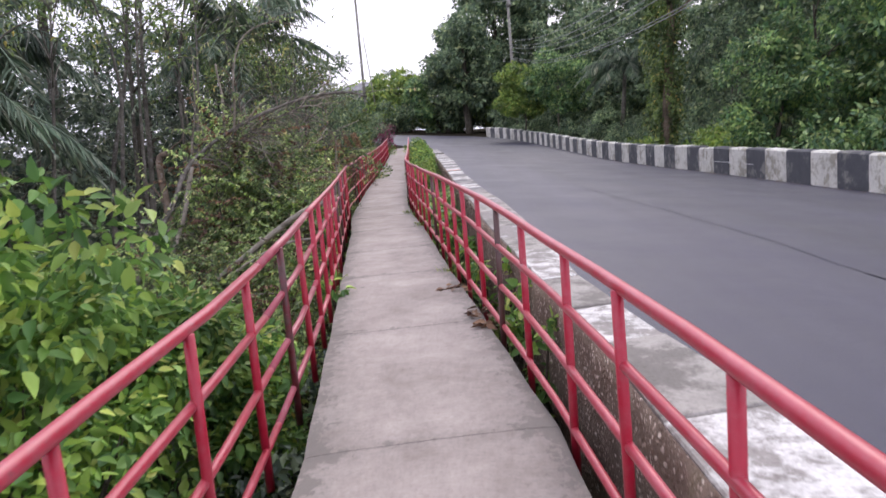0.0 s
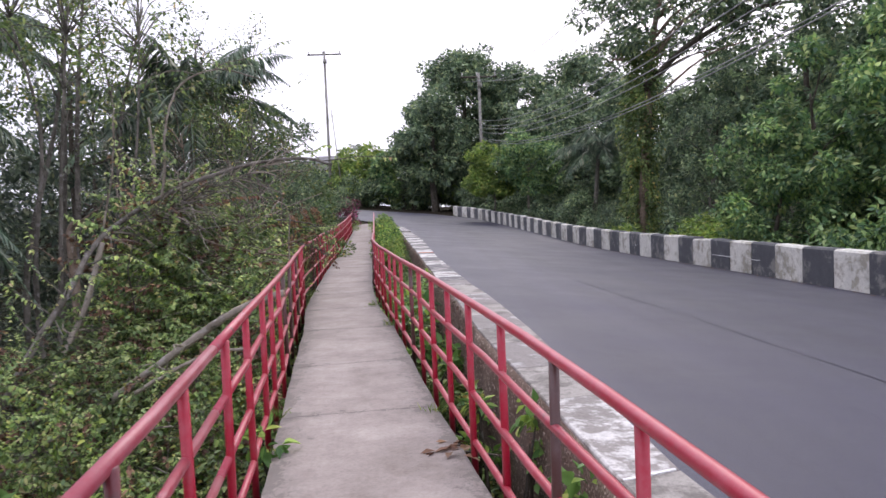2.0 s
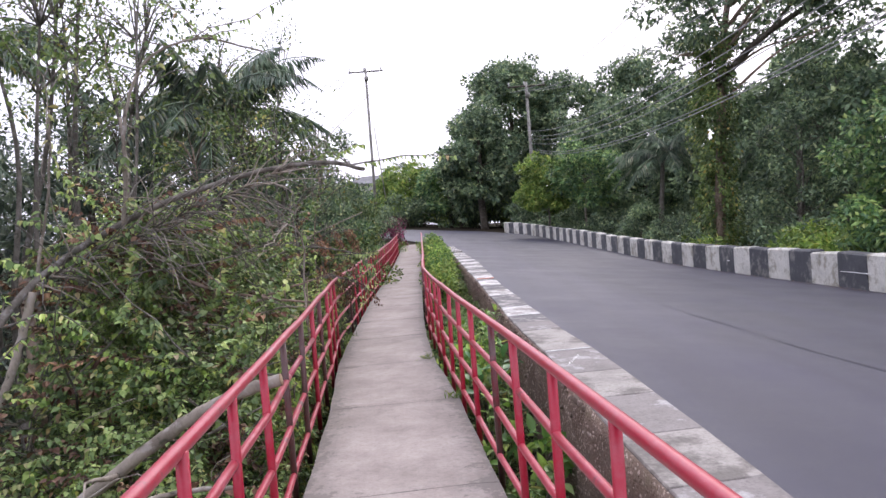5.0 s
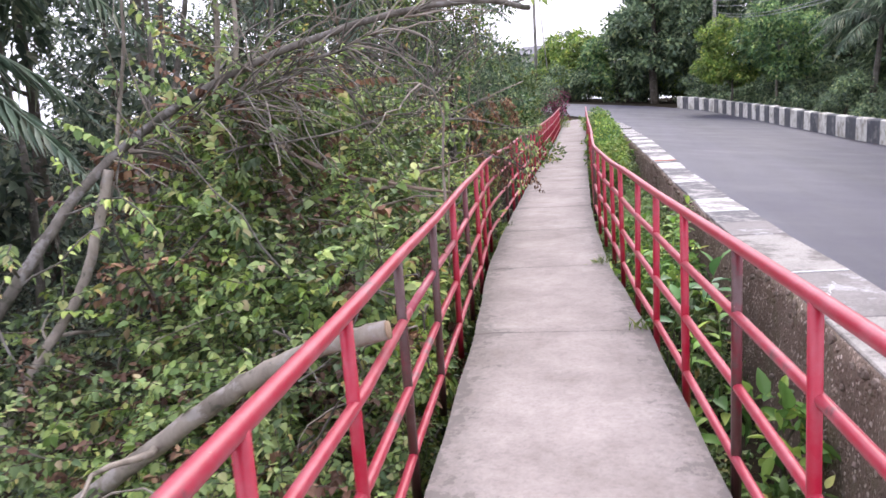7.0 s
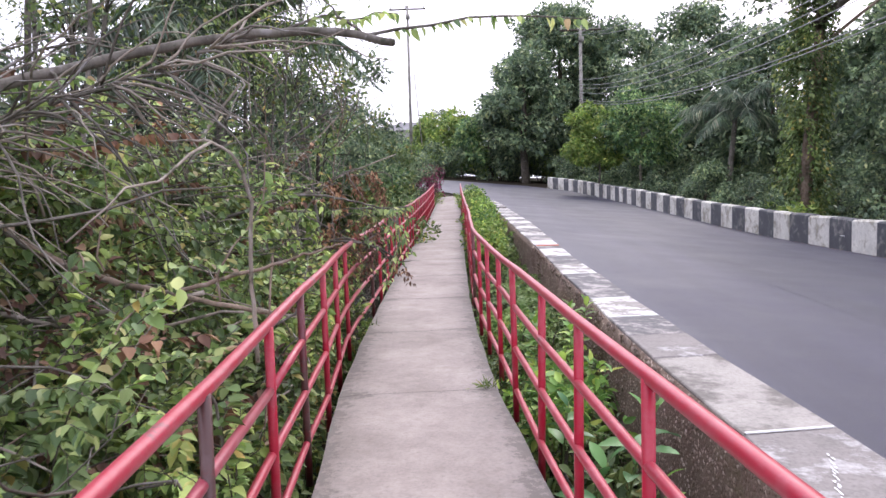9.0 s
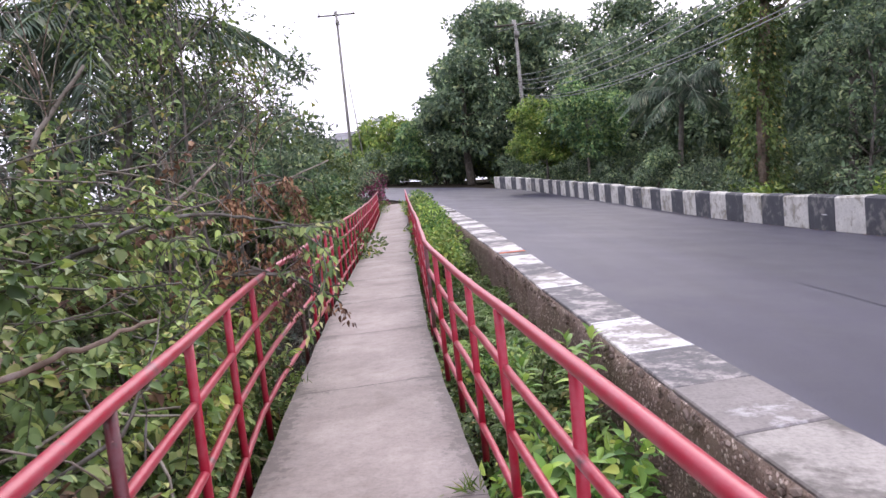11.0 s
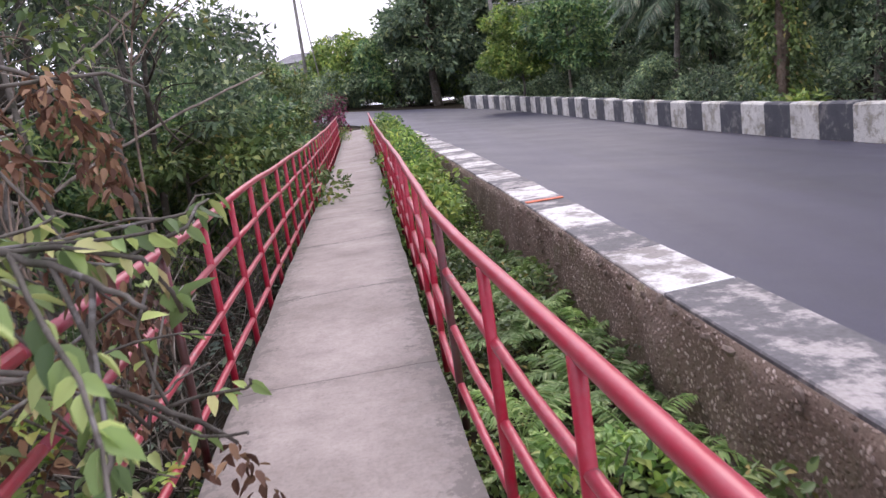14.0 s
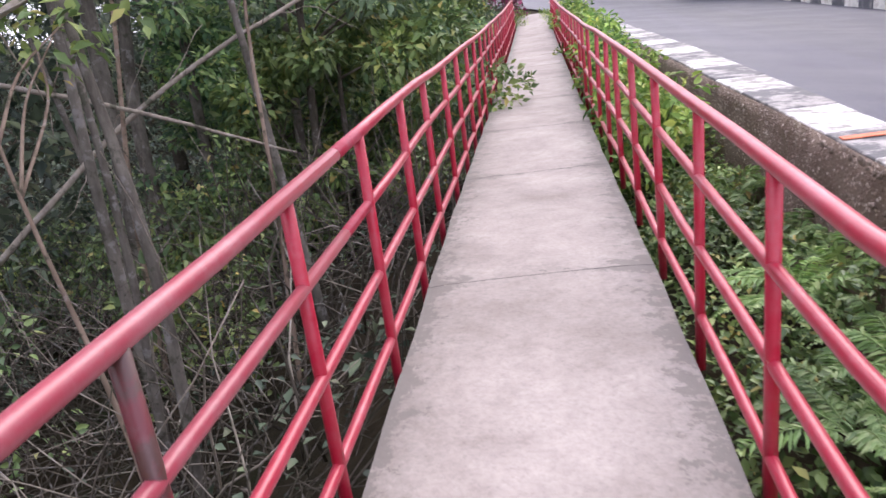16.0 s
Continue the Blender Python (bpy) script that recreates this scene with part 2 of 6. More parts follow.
M_kerb_dark = kerb_paint("kerb_dark_paint", (0.12, 0.116, 0.122), (0.34, 0.315, 0.3), 0.9)
M_kerb_white = kerb_paint("kerb_white_paint", (0.66, 0.645, 0.625), (0.24, 0.22, 0.205), 0.87, 5.5)
M_kerb_bare = kerb_paint("kerb_bare_concrete", (0.165, 0.15, 0.136), (0.315, 0.293, 0.268), 0.84, 2.6)
M_kerb_worn = kerb_paint("kerb_worn_paint", (0.5, 0.48, 0.475), (0.22, 0.2, 0.19), 0.75, 5.0)
M_line_white = speckled("white_line_paint", (0.75, 0.75, 0.74), (0.5, 0.5, 0.48), (0.82, 0.82, 0.8), 6, 60)
M_line_orange = speckled("orange_paint", (0.75, 0.22, 0.12), (0.45, 0.16, 0.1), (0.8, 0.3, 0.18), 8, 60)
M_block_white = kerb_paint("barrier_white", (0.66, 0.648, 0.585), (0.33, 0.31, 0.25), 0.9, 4.5)
M_block_dark = kerb_paint("barrier_dark", (0.075, 0.078, 0.086), (0.2, 0.195, 0.18), 0.96, 3.2)
M_seam = speckled("asphalt_joint", (0.046, 0.045, 0.071), (0.04, 0.039, 0.062), (0.052, 0.051, 0.08), 3, 60, 0.6)
M_rubble = rubble_material("rubble_wall")
M_stone = speckled("rubble_stone", (0.2, 0.155, 0.125), (0.12, 0.09, 0.07), (0.3, 0.24, 0.2), 9, 50, 0.9, 0.6, 0.006)
M_soil = speckled("soil_and_litter", (0.032, 0.026, 0.017), (0.014, 0.014, 0.009), (0.06, 0.047, 0.03), 0.8, 14, 0.97, 1.0, 0.03, (0.022, 0.03, 0.012), 0.55)
M_soil.node_tree.nodes["Principled BSDF"].inputs["Specular IOR Level"].default_value = 0.08
M_red = painted_metal("red_paint", (0.37, 0.01, 0.037), (0.45, 0.07, 0.105), (0.12, 0.05, 0.05), 0.74)
M_red_post = painted_metal("red_post_paint", (0.4, 0.008, 0.034), (0.42, 0.04, 0.065), (0.14, 0.04, 0.04), 0.78, 0.06)
# dark maroon for posts: rust, and the shade on some red ones painted in
M_red_rust_shade = painted_metal("rusty_shaded_red_paint", (0.13, 0.015, 0.022), (0.16, 0.033, 0.036), (0.08, 0.032, 0.028), 0.5, 0.1)
M_red_faded = painted_metal("faded_red_paint", (0.33, 0.045, 0.07), (0.4, 0.13, 0.155), (0.18, 0.07, 0.065), 0.74, 0.2)
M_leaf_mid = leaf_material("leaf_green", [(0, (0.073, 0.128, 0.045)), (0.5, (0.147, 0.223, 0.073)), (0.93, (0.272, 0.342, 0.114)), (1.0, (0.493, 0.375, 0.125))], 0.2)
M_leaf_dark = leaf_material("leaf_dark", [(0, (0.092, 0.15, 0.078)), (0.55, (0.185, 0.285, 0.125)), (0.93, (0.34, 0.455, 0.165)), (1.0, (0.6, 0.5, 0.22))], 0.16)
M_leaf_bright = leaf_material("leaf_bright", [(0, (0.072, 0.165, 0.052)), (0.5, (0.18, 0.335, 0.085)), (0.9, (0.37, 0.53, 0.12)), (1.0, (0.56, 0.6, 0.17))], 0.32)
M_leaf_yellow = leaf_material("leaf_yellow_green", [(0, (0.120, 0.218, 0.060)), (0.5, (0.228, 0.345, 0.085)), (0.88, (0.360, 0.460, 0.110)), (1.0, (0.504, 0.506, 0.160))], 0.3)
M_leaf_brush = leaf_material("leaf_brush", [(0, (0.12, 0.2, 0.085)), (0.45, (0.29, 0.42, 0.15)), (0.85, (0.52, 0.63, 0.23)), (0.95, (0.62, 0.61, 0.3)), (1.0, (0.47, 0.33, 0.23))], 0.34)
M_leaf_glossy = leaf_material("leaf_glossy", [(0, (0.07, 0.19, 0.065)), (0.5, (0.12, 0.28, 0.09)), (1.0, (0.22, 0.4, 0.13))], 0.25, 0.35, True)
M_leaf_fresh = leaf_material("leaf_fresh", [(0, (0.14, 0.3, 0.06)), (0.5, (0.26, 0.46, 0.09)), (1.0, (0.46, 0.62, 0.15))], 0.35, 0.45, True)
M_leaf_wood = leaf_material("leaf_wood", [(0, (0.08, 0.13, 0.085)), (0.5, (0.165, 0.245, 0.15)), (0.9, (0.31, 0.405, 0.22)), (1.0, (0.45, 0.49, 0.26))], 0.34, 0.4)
# ravine leaves: the depth's shade and haze are put into this darker, bluer green
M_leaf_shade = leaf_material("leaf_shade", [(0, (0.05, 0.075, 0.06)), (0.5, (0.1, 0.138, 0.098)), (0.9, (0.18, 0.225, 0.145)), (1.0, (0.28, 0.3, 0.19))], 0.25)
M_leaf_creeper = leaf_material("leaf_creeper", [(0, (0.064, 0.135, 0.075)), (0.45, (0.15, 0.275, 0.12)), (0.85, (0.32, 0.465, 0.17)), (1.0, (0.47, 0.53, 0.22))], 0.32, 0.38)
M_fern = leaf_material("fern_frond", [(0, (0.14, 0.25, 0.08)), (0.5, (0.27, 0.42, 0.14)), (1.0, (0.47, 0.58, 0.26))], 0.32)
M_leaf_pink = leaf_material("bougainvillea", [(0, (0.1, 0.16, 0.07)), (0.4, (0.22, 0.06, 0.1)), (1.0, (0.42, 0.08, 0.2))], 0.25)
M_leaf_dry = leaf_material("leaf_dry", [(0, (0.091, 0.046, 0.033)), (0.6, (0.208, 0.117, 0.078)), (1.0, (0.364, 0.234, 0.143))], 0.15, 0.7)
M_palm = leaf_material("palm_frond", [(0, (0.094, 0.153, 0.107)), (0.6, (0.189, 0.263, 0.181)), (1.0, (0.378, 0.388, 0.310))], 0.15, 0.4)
M_bark = bark_material("bark_grey", (0.075, 0.067, 0.058), (0.235, 0.213, 0.19))
M_bark_dark = bark_material("bark_dark", (0.045, 0.038, 0.03), (0.14, 0.12, 0.1))
M_bark_pale = bark_material("bark_pale", (0.2, 0.17, 0.145), (0.42, 0.37, 0.32))
M_bark_red = bark_material("bark_reddish", (0.13, 0.095, 0.072), (0.34, 0.26, 0.21))
M_cutwood = bark_material("cut_wood", (0.3, 0.2, 0.13), (0.5, 0.38, 0.27), 20)
M_pole = bark_material("pole_concrete", (0.25, 0.24, 0.22), (0.38, 0.36, 0.34), 4)
M_wire = speckled("wire_sheath", (0.3, 0.3, 0.3), (0.24, 0.24, 0.24), (0.4, 0.4, 0.4), 2, 30)
M_plaster = speckled("plaster", (0.5, 0.49, 0.46), (0.38, 0.37, 0.34), (0.6, 0.59, 0.57), 0.7, 12)
M_roof = speckled("roof_sheet", (0.2, 0.2, 0.21), (0.14, 0.14, 0.15), (0.26, 0.26, 0.27), 0.7, 12)
M_glass_dark = speckled("dark_opening", (0.03, 0.03, 0.035), (0.02, 0.02, 0.022), (0.045, 0.045, 0.05), 1, 10, 0.3)

# ---- helpers of this scene ----
rng = np.random.default_rng(7)


def part(name, mesh, material, parent=None, label=""):
    ob = new(name, mesh)
    if material is not None and not mesh.materials:
        mesh.materials.append(material)
    if parent is not None:
        ob.parent = parent
    if label:
        tagged(ob, label)
    return ob


def thing(name, label, category, group="", kind="", at=(0, 0, 0)):
    ob = new(name)
    ob.location = at
    ob.empty_display_size = 0.1
    return tagged(ob, label, category, group, kind)


def mesh_of(name, verts, faces, smooth=False):
    me = bpy.data.meshes.new(name)
    me.from_pydata([tuple(v) for v in verts], [], [tuple(f) for f in faces])
    me.update()
    if smooth:
        me.polygons.foreach_set("use_smooth", [True] * len(me.polygons))
    return me


def mesh_arrays(name, verts, faces, smooth=False):
    """A mesh from numpy arrays; all faces have the same number of corners."""
    me = bpy.data.meshes.new(name)
    nv, nf, k = len(verts), len(faces), faces.shape[1]
    me.vertices.add(nv)
    me.vertices.foreach_set("co", np.ascontiguousarray(verts, dtype=np.float32).ravel())
    me.loops.add(nf * k)
    me.loops.foreach_set("vertex_index", np.ascontiguousarray(faces, dtype=np.int32).ravel())
    me.polygons.add(nf)
    me.polygons.foreach_set("loop_start", np.arange(0, nf * k, k, dtype=np.int32))
    me.polygons.foreach_set("loop_total", np.full(nf, k, dtype=np.int32))
    if smooth:
        me.polygons.foreach_set("use_smooth", np.ones(nf, dtype=bool))
    me.update(calc_edges=True)
    return me


def unit(v):
    return v / np.maximum(np.linalg.norm(v, axis=-1, keepdims=True), 1e-9)


def tube_arrays(points, r0, r1, sides=7, r_of=None):
    """A tapered tube along points: verts and quads."""
    p = np.asarray(points, float)
    n = len(p)
    tangent = unit(np.gradient(p, axis=0))
    up = np.array([0.0, 0.0, 1.0]) if abs(tangent[0][2]) < 0.9 else np.array([1.0, 0.0, 0.0])
    a = unit(np.cross(tangent, up))
    b = np.cross(tangent, a)
    r = np.linspace(r0, r1, n) if r_of is None else np.asarray(r_of)
    ang = np.linspace(0, 2 * np.pi, sides, endpoint=False)
    ring = a[:, None] * np.cos(ang)[None, :, None] + b[:, None] * np.sin(ang)[None, :, None]
    v = (p[:, None] + ring * r[:, None, None]).reshape(-1, 3)
    i, j = np.meshgrid(np.arange(n - 1), np.arange(sides), indexing="ij")
    q = np.stack([i * sides + j, i * sides + (j + 1) % sides, (i + 1) * sides + (j + 1) % sides, (i + 1) * sides + j], -1).reshape(-1, 4)
    caps = []
    for end, flip in ((0, 1), (n - 1, -1)):
        v = np.vstack([v, p[end][None]])
        c = len(v) - 1
        k = np.arange(sides)
        caps.append(np.stack([np.full(sides, c), end * sides + (k + 1) % sides, end * sides + k, np.full(sides, c)], -1)[:, ::flip])
    return v, np.vstack([q, *caps])


class Tubes:
    """Gathers many tubes into one mesh."""

    def __init__(self):
        self.v, self.f, self.n = [], [], 0

    def add(self, points, r0, r1, sides=7, r_of=None):
        v, f = tube_arrays(points, r0, r1, sides, r_of)
        # A cap is a triangle whose fourth corner repeats the first: keep triangles and quads apart.
        self.v.append(v)
        self.f.append(f + self.n)
        self.n += len(v)

    def mesh(self, name):
        v, f = np.vstack(self.v), np.vstack(self.f)
        tri = np.vstack([f[:, [0, 1, 2]], f[f[:, 3] != f[:, 0]][:, [0, 2, 3]]])
        bad = (tri[:, 0] == tri[:, 1]) | (tri[:, 1] == tri[:, 2]) | (tri[:, 0] == tri[:, 2])
        return mesh_arrays(name, v, tri[~bad], True)


def curve_points(points, n=12, wobble=0.0):
    """A smooth line through points (Catmull-Rom)."""
    p = np.asarray(points, float)
    p = np.vstack([2 * p[0] - p[1], p, 2 * p[-1] - p[-2]])
    out = []
    for i in range(1, len(p) - 2):
        t = np.linspace(0, 1, n, endpoint=False)[:, None]
        a, b, c, d = p[i - 1], p[i], p[i + 1], p[i + 2]
        out.append(0.5 * (2 * b + (c - a) * t + (2 * a - 5 * b + 4 * c - d) * t**2 + (3 * b - a - 3 * c + d) * t**3))
    out = np.vstack([*out, p[-2][None]])
    if wobble:
        out[1:-1] += rng.normal(0, wobble, (len(out) - 2, 3))
    return out


def leaf_arrays(base, direction, length, width, up=None, fold=0.18, droop=0.15):
    """Folded leaves, two triangles each."""
    n = len(base)
    d = unit(direction)
    ref = np.tile([0.0, 0.0, 1.0], (n, 1)) if up is None else up
    s = unit(np.cross(d, ref + rng.normal(0, 0.35, (n, 3))))
    nn = np.cross(s, d)
    L, W = length[:, None], width[:, None]
    v = np.stack([
        base,
        base + d * L * 0.42 + s * W * 0.5 + nn * W * fold,
        base + d * L - nn * L * droop,
        base + d * L * 0.42 - s * W * 0.5 + nn * W * fold,
    ], 1).reshape(-1, 3)
    k = np.arange(n)[:, None] * 4
    f = np.concatenate([k + [0, 1, 2], k + [0, 2, 3]], 1).reshape(-1, 3)
    return v, f


def ovate_arrays(base, direction, length, width, up=None, fold=0.2, droop=0.2):
    """Ovate leaves folded on the midrib, six triangles each, for plants close to the path."""
    n = len(base)
    d = unit(direction)
    ref = np.tile([0.0, 0.0, 1.0], (n, 1)) if up is None else up
    s = unit(np.cross(d, ref + rng.normal(0, 0.35, (n, 3))))
    nn = np.cross(s, d)
    L, W = length[:, None], width[:, None]
    bend = droop * rng.uniform(0.3, 1.6, (n, 1))
    v = np.stack([
        base,
        base + d * L * 0.16 + s * W * 0.36 + nn * W * fold * 0.7,
        base + d * L * 0.42 + s * W * 0.5 + nn * (W * fold - L * bend * 0.12),
        base + d * L * 0.74 + s * W * 0.3 + nn * (W * fold * 0.6 - L * bend * 0.5),
        base + d * L - nn * L * bend,
        base + d * L * 0.74 - s * W * 0.3 + nn * (W * fold * 0.6 - L * bend * 0.5),
        base + d * L * 0.42 - s * W * 0.5 + nn * (W * fold - L * bend * 0.12),
        base + d * L * 0.16 - s * W * 0.36 + nn * W * fold * 0.7,
    ], 1).reshape(-1, 3)
    k = np.arange(n)[:, None] * 8
    f = np.concatenate([k + [0, q, q + 1] for q in range(1, 7)], 1).reshape(-1, 3)
    return v, f


def clump_leaves(centres, radii, count, size, aspect=0.5, spread=0.35, flat=0.75, fine=False):
    """Leaves round clump centres, thickest at their outer shells, most of them facing out and hanging a little."""
    w = radii**2
    pick = rng.choice(len(centres), count, p=w / w.sum())
    d = unit(rng.normal(0, 1, (count, 3)))
    d[:, 2] = d[:, 2] * 0.9 + 0.1
    r = radii[pick] * rng.uniform(0.35, 1.08, count) ** 0.6
    off = d * r[:, None]
    off[:, 2] *= flat
    base = centres[pick] + off
    way = unit(d + rng.normal(0, 0.7, (count, 3)) + [0, 0, -spread])
    ln = size * rng.uniform(0.55, 1.25, count)
    return (ovate_arrays if fine else leaf_arrays)(base, way, ln, ln * aspect, unit(d + [0, 0, 0.8]))


def crown_clumps(centre, size, n, clump, ragged=0.25, low=-0.6):
    """Clump centres on and in an uneven ellipsoid."""
    d = unit(rng.normal(0, 1, (n * 3, 3)))
    d = d[d[:, 2] > low][:n]
    k = len(d)
    r = rng.uniform(0.45, 1.0, k) ** 0.5 * (1 + rng.normal(0, ragged * 0.5, k))
    c = np.asarray(centre) + d * r[:, None] * np.asarray(size)
    return c, clump * rng.uniform(0.6, 1.35, k)

# ---- plan of the place ----
def table(pairs):
    a, b = np.array(pairs, float).T
    return lambda y: np.interp(y, a, b)


walk_x = table([(-12, 1.6), (0, 0.19), (1.3, 0.09), (3.38, -0.025), (5.5, -0.29), (7.7, -0.575), (9.5, -0.8), (11.77, -1.065), (13.87, -1.385), (16.23, -1.63), (18.4, -1.805), (20.2, -1.925), (22.5, -2.08), (44, -3.42), (60, -4.4)])
walk_z = table([(-12, 0), (3, 0), (7, 0.03), (10, 0.03), (13, 0.0), (16, -0.02), (18.3, -0.03), (20.5, 0.02), (26, 0.04), (34, 0.15), (43.5, 0.4), (45.6, 0.6), (48, 0.68)])
HALF = 0.585
half_w = table([(-12, 0.64), (0, 0.64), (3.38, 0.625), (7.7, 0.58), (16, 0.575), (50, 0.58)])
# Lines of the two railings: wider than the slabs before the kink.
rail_left_near = table([(-12, 0.75), (0, -0.65), (1.51, -0.73), (2.41, -0.772), (3.3, -0.829), (4.11, -0.86), (4.86, -0.911), (5.66, -0.994), (6.45, -1.075), (7.39, -1.203), (8.15, -1.297), (8.9, -1.37), (9.75, -1.49), (10.69, -1.615), (11.66, -1.736), (12.59, -1.854), (13.5, -1.959), (14.47, -2.101), (15.53, -2.248), (16.4, -2.32)])
rail_right_near = table([(-12, 2.3), (0, 0.9), (1.54, 0.792), (2.38, 0.725), (3.22, 0.65), (4.26, 0.544), (5.02, 0.421), (5.88, 0.324), (6.62, 0.208), (7.45, 0.104), (8.21, 0.002), (9.05, -0.095), (9.88, -0.197), (10.83, -0.324), (11.74, -0.447), (12.63, -0.561), (13.69, -0.681), (14.75, -0.787), (15.72, -0.905), (16.62, -1.013), (17.72, -1.122), (18.54, -1.186)])


rail_dz_left = table([(-12, 0.0), (1.51, -0.039), (2.41, -0.054), (3.3, -0.051), (4.11, -0.023), (4.86, 0.001), (5.66, 0.011), (6.45, 0.009), (7.39, -0.007), (8.15, -0.015), (8.9, -0.017), (9.75, -0.025), (10.69, -0.024), (11.66, -0.016), (12.59, -0.006), (13.5, 0.004), (14.47, 0.002), (15.53, -0.002), (17.6, 0.017), (18.44, 0.046), (19.26, 0.05), (20.15, 0.032), (21.07, 0.02)])
rail_dz_right = table([(-12, 0.0), (1.54, -0.01), (2.38, -0.015), (3.22, -0.018), (4.26, -0.016), (5.02, -0.007), (5.88, -0.003), (6.62, 0.001), (7.45, -0.001), (8.21, -0.005), (9.05, -0.017), (9.88, -0.029), (10.83, -0.024), (11.74, -0.016), (12.63, -0.014), (13.69, -0.023), (14.75, -0.037), (15.72, -0.037), (16.62, -0.03), (17.72, -0.016), (18.54, -0.002), (19.48, -0.015), (20.45, -0.033), (21.4, -0.022), (22.35, -0.009)])


rail_left_far = table([(16.4, -2.32), (17.6, -2.38), (18.44, -2.422), (19.26, -2.46), (20.15, -2.525), (21.07, -2.595), (44, -4.045), (60, -5.03)])
rail_right_far = table([(18.54, -1.178), (19.48, -1.236), (20.45, -1.29), (21.4, -1.346), (22.35, -1.405), (44, -2.83), (60, -3.81)])


def rail_x(side, y):
    if side < 0:
        return float(rail_left_near(y)) if y < 16.4 else float(rail_left_far(y))
    return float(rail_right_near(y)) if y < 18.54 else float(rail_right_far(y))


def rail_dz(side, y):
    return float((rail_dz_left if side < 0 else rail_dz_right)(y))


kerb_in = table([(-12, 1.3), (0, 1.02), (2.65, 0.9), (3.66, 0.86), (4.6, 0.79), (6.6, 0.64), (9.07, 0.45), (10.86, 0.375), (12.06, 0.33), (13.55, 0.22), (15.03, 0.14), (16.04, 0.1), (17.9, -0.01), (18.9, -0.07), (21.2, -0.21), (24.15, -0.4), (27, -0.55), (36, -1.05), (46, -1.75)])
kerb_out = table([(-12, 2.0), (0, 1.62), (2.34, 1.42), (3.56, 1.23), (4.4, 1.13), (5.3, 1.03), (7, 0.99), (9.03, 0.95), (9.59, 0.92), (10.93, 0.86), (12.2, 0.79), (13.6, 0.67), (15.1, 0.6), (16.1, 0.52), (18.05, 0.43), (19.86, 0.265), (21.3, 0.2), (24, 0.08), (28, -0.06), (36, -0.55), (46, -1.25)])
kerb_z = table([(-12, 0.36), (7, 0.36), (10, 0.345), (12.5, 0.325), (15, 0.3), (18.2, 0.3), (20.3, 0.345), (22, 0.37), (46, 0.39)])
BAR_S = [-24, -4, 0, 4, 8, 12, 16, 20, 24, 28, 32, 36, 40, 44, 48]
BAR_X = [8.6, 7.57, 7.31, 7.04, 6.77, 6.5, 6.25, 6.02, 5.8, 5.6, 5.39, 5.05, 4.52, 3.61, 2.3]
BAR_Y = [-6.5, 13.44, 17.43, 21.42, 25.41, 29.4, 33.39, 37.39, 41.38, 45.38, 49.37, 53.36, 57.32, 61.21, 64.99]
BAR_Z = [0.44, 0.42, 0.41, 0.4, 0.385, 0.385, 0.45, 0.54, 0.635, 0.73, 0.82, 0.92, 1.1, 1.29, 1.48]
BAR_H = 0.71
bar_x, bar_top = table(list(zip(BAR_Y, BAR_X))), table(list(zip(BAR_Y, BAR_Z)))


def smooth(a, b, x):
    t = np.clip((np.asarray(x, float) - a) / (b - a), 0, 1)
    return t * t * (3 - 2 * t)


def road_z(x, y):
    """Height of the road: it falls towards the far barrier and climbs into the bend."""
    xl, xr = kerb_out(y), bar_x(y)
    edge = kerb_z(y) - 0.025
    near = edge + (np.asarray(x) - xl) / np.maximum(xr - xl, 1) * (bar_top(y) - BAR_H - edge)
    far = 0.75 + 0.03 * (np.minimum(y, 90) - 60) - 0.07 * np.clip(x, -20, 12)
    return near + (far - near) * smooth(38, 54, y)


def fbm(x, y, scale, seed=0.0):
    """Cheap smooth unevenness from a few sines."""
    x, y = np.asarray(x, float) * scale, np.asarray(y, float) * scale
    out = 0.0
    for k, (a, b, c) in enumerate([(1.0, 0.7, 0.3), (-0.8, 1.3, 1.7), (2.1, -1.1, 2.9), (1.7, 2.3, 4.1), (-3.1, 2.7, 0.9)]):
        out = out + np.sin(a * x + b * y + c + seed * (k + 1)) / (1 + 0.6 * k)
    return out / 2.6


def ground_z(x, y):
    x, y = np.broadcast_arrays(np.asarray(x, float), np.asarray(y, float))
    xl = walk_x(y) - HALF
    wall = kerb_in(y) + 0.12
    d = np.maximum(xl - x, 0)
    drop = 1.0 - 0.75 * smooth(30, 46, y)
    left = walk_z(y) - drop * (0.9 + 1.7 * (1 - np.exp(-d / 3.5))) + 0.05 * np.maximum(d - 22, 0) + 0.12 * fbm(x, y, 1.1)
    ditch = walk_z(y) - 0.85 * (1 - 0.6 * smooth(30, 46, y)) + 0.08 * fbm(x, y, 2.0)
    road = road_z(np.clip(x, -30, 12), y) - 0.25
    e = np.maximum(x - bar_x(np.minimum(y, 64)) - 0.2, 0)
    right = road - 0.6 * (1 - np.exp(-e / 1.5)) + 0.035 * np.maximum(e - 5, 0) + 0.15 * fbm(x, y, 0.6)
    z = np.where(x < xl, left, ditch)
    z = np.where(x > wall, np.where(e > 0, right, road), z)
    w = smooth(42.2, 44.5, y)
    far = road_z(np.clip(x, -30, 12), y) - 0.07 + (0.12 * fbm(x, y, 0.4)) * smooth(0, 12, np.abs(x) - 12) - 0.08 * smooth(-3, 0, x)
    return z * (1 - w) + far * w


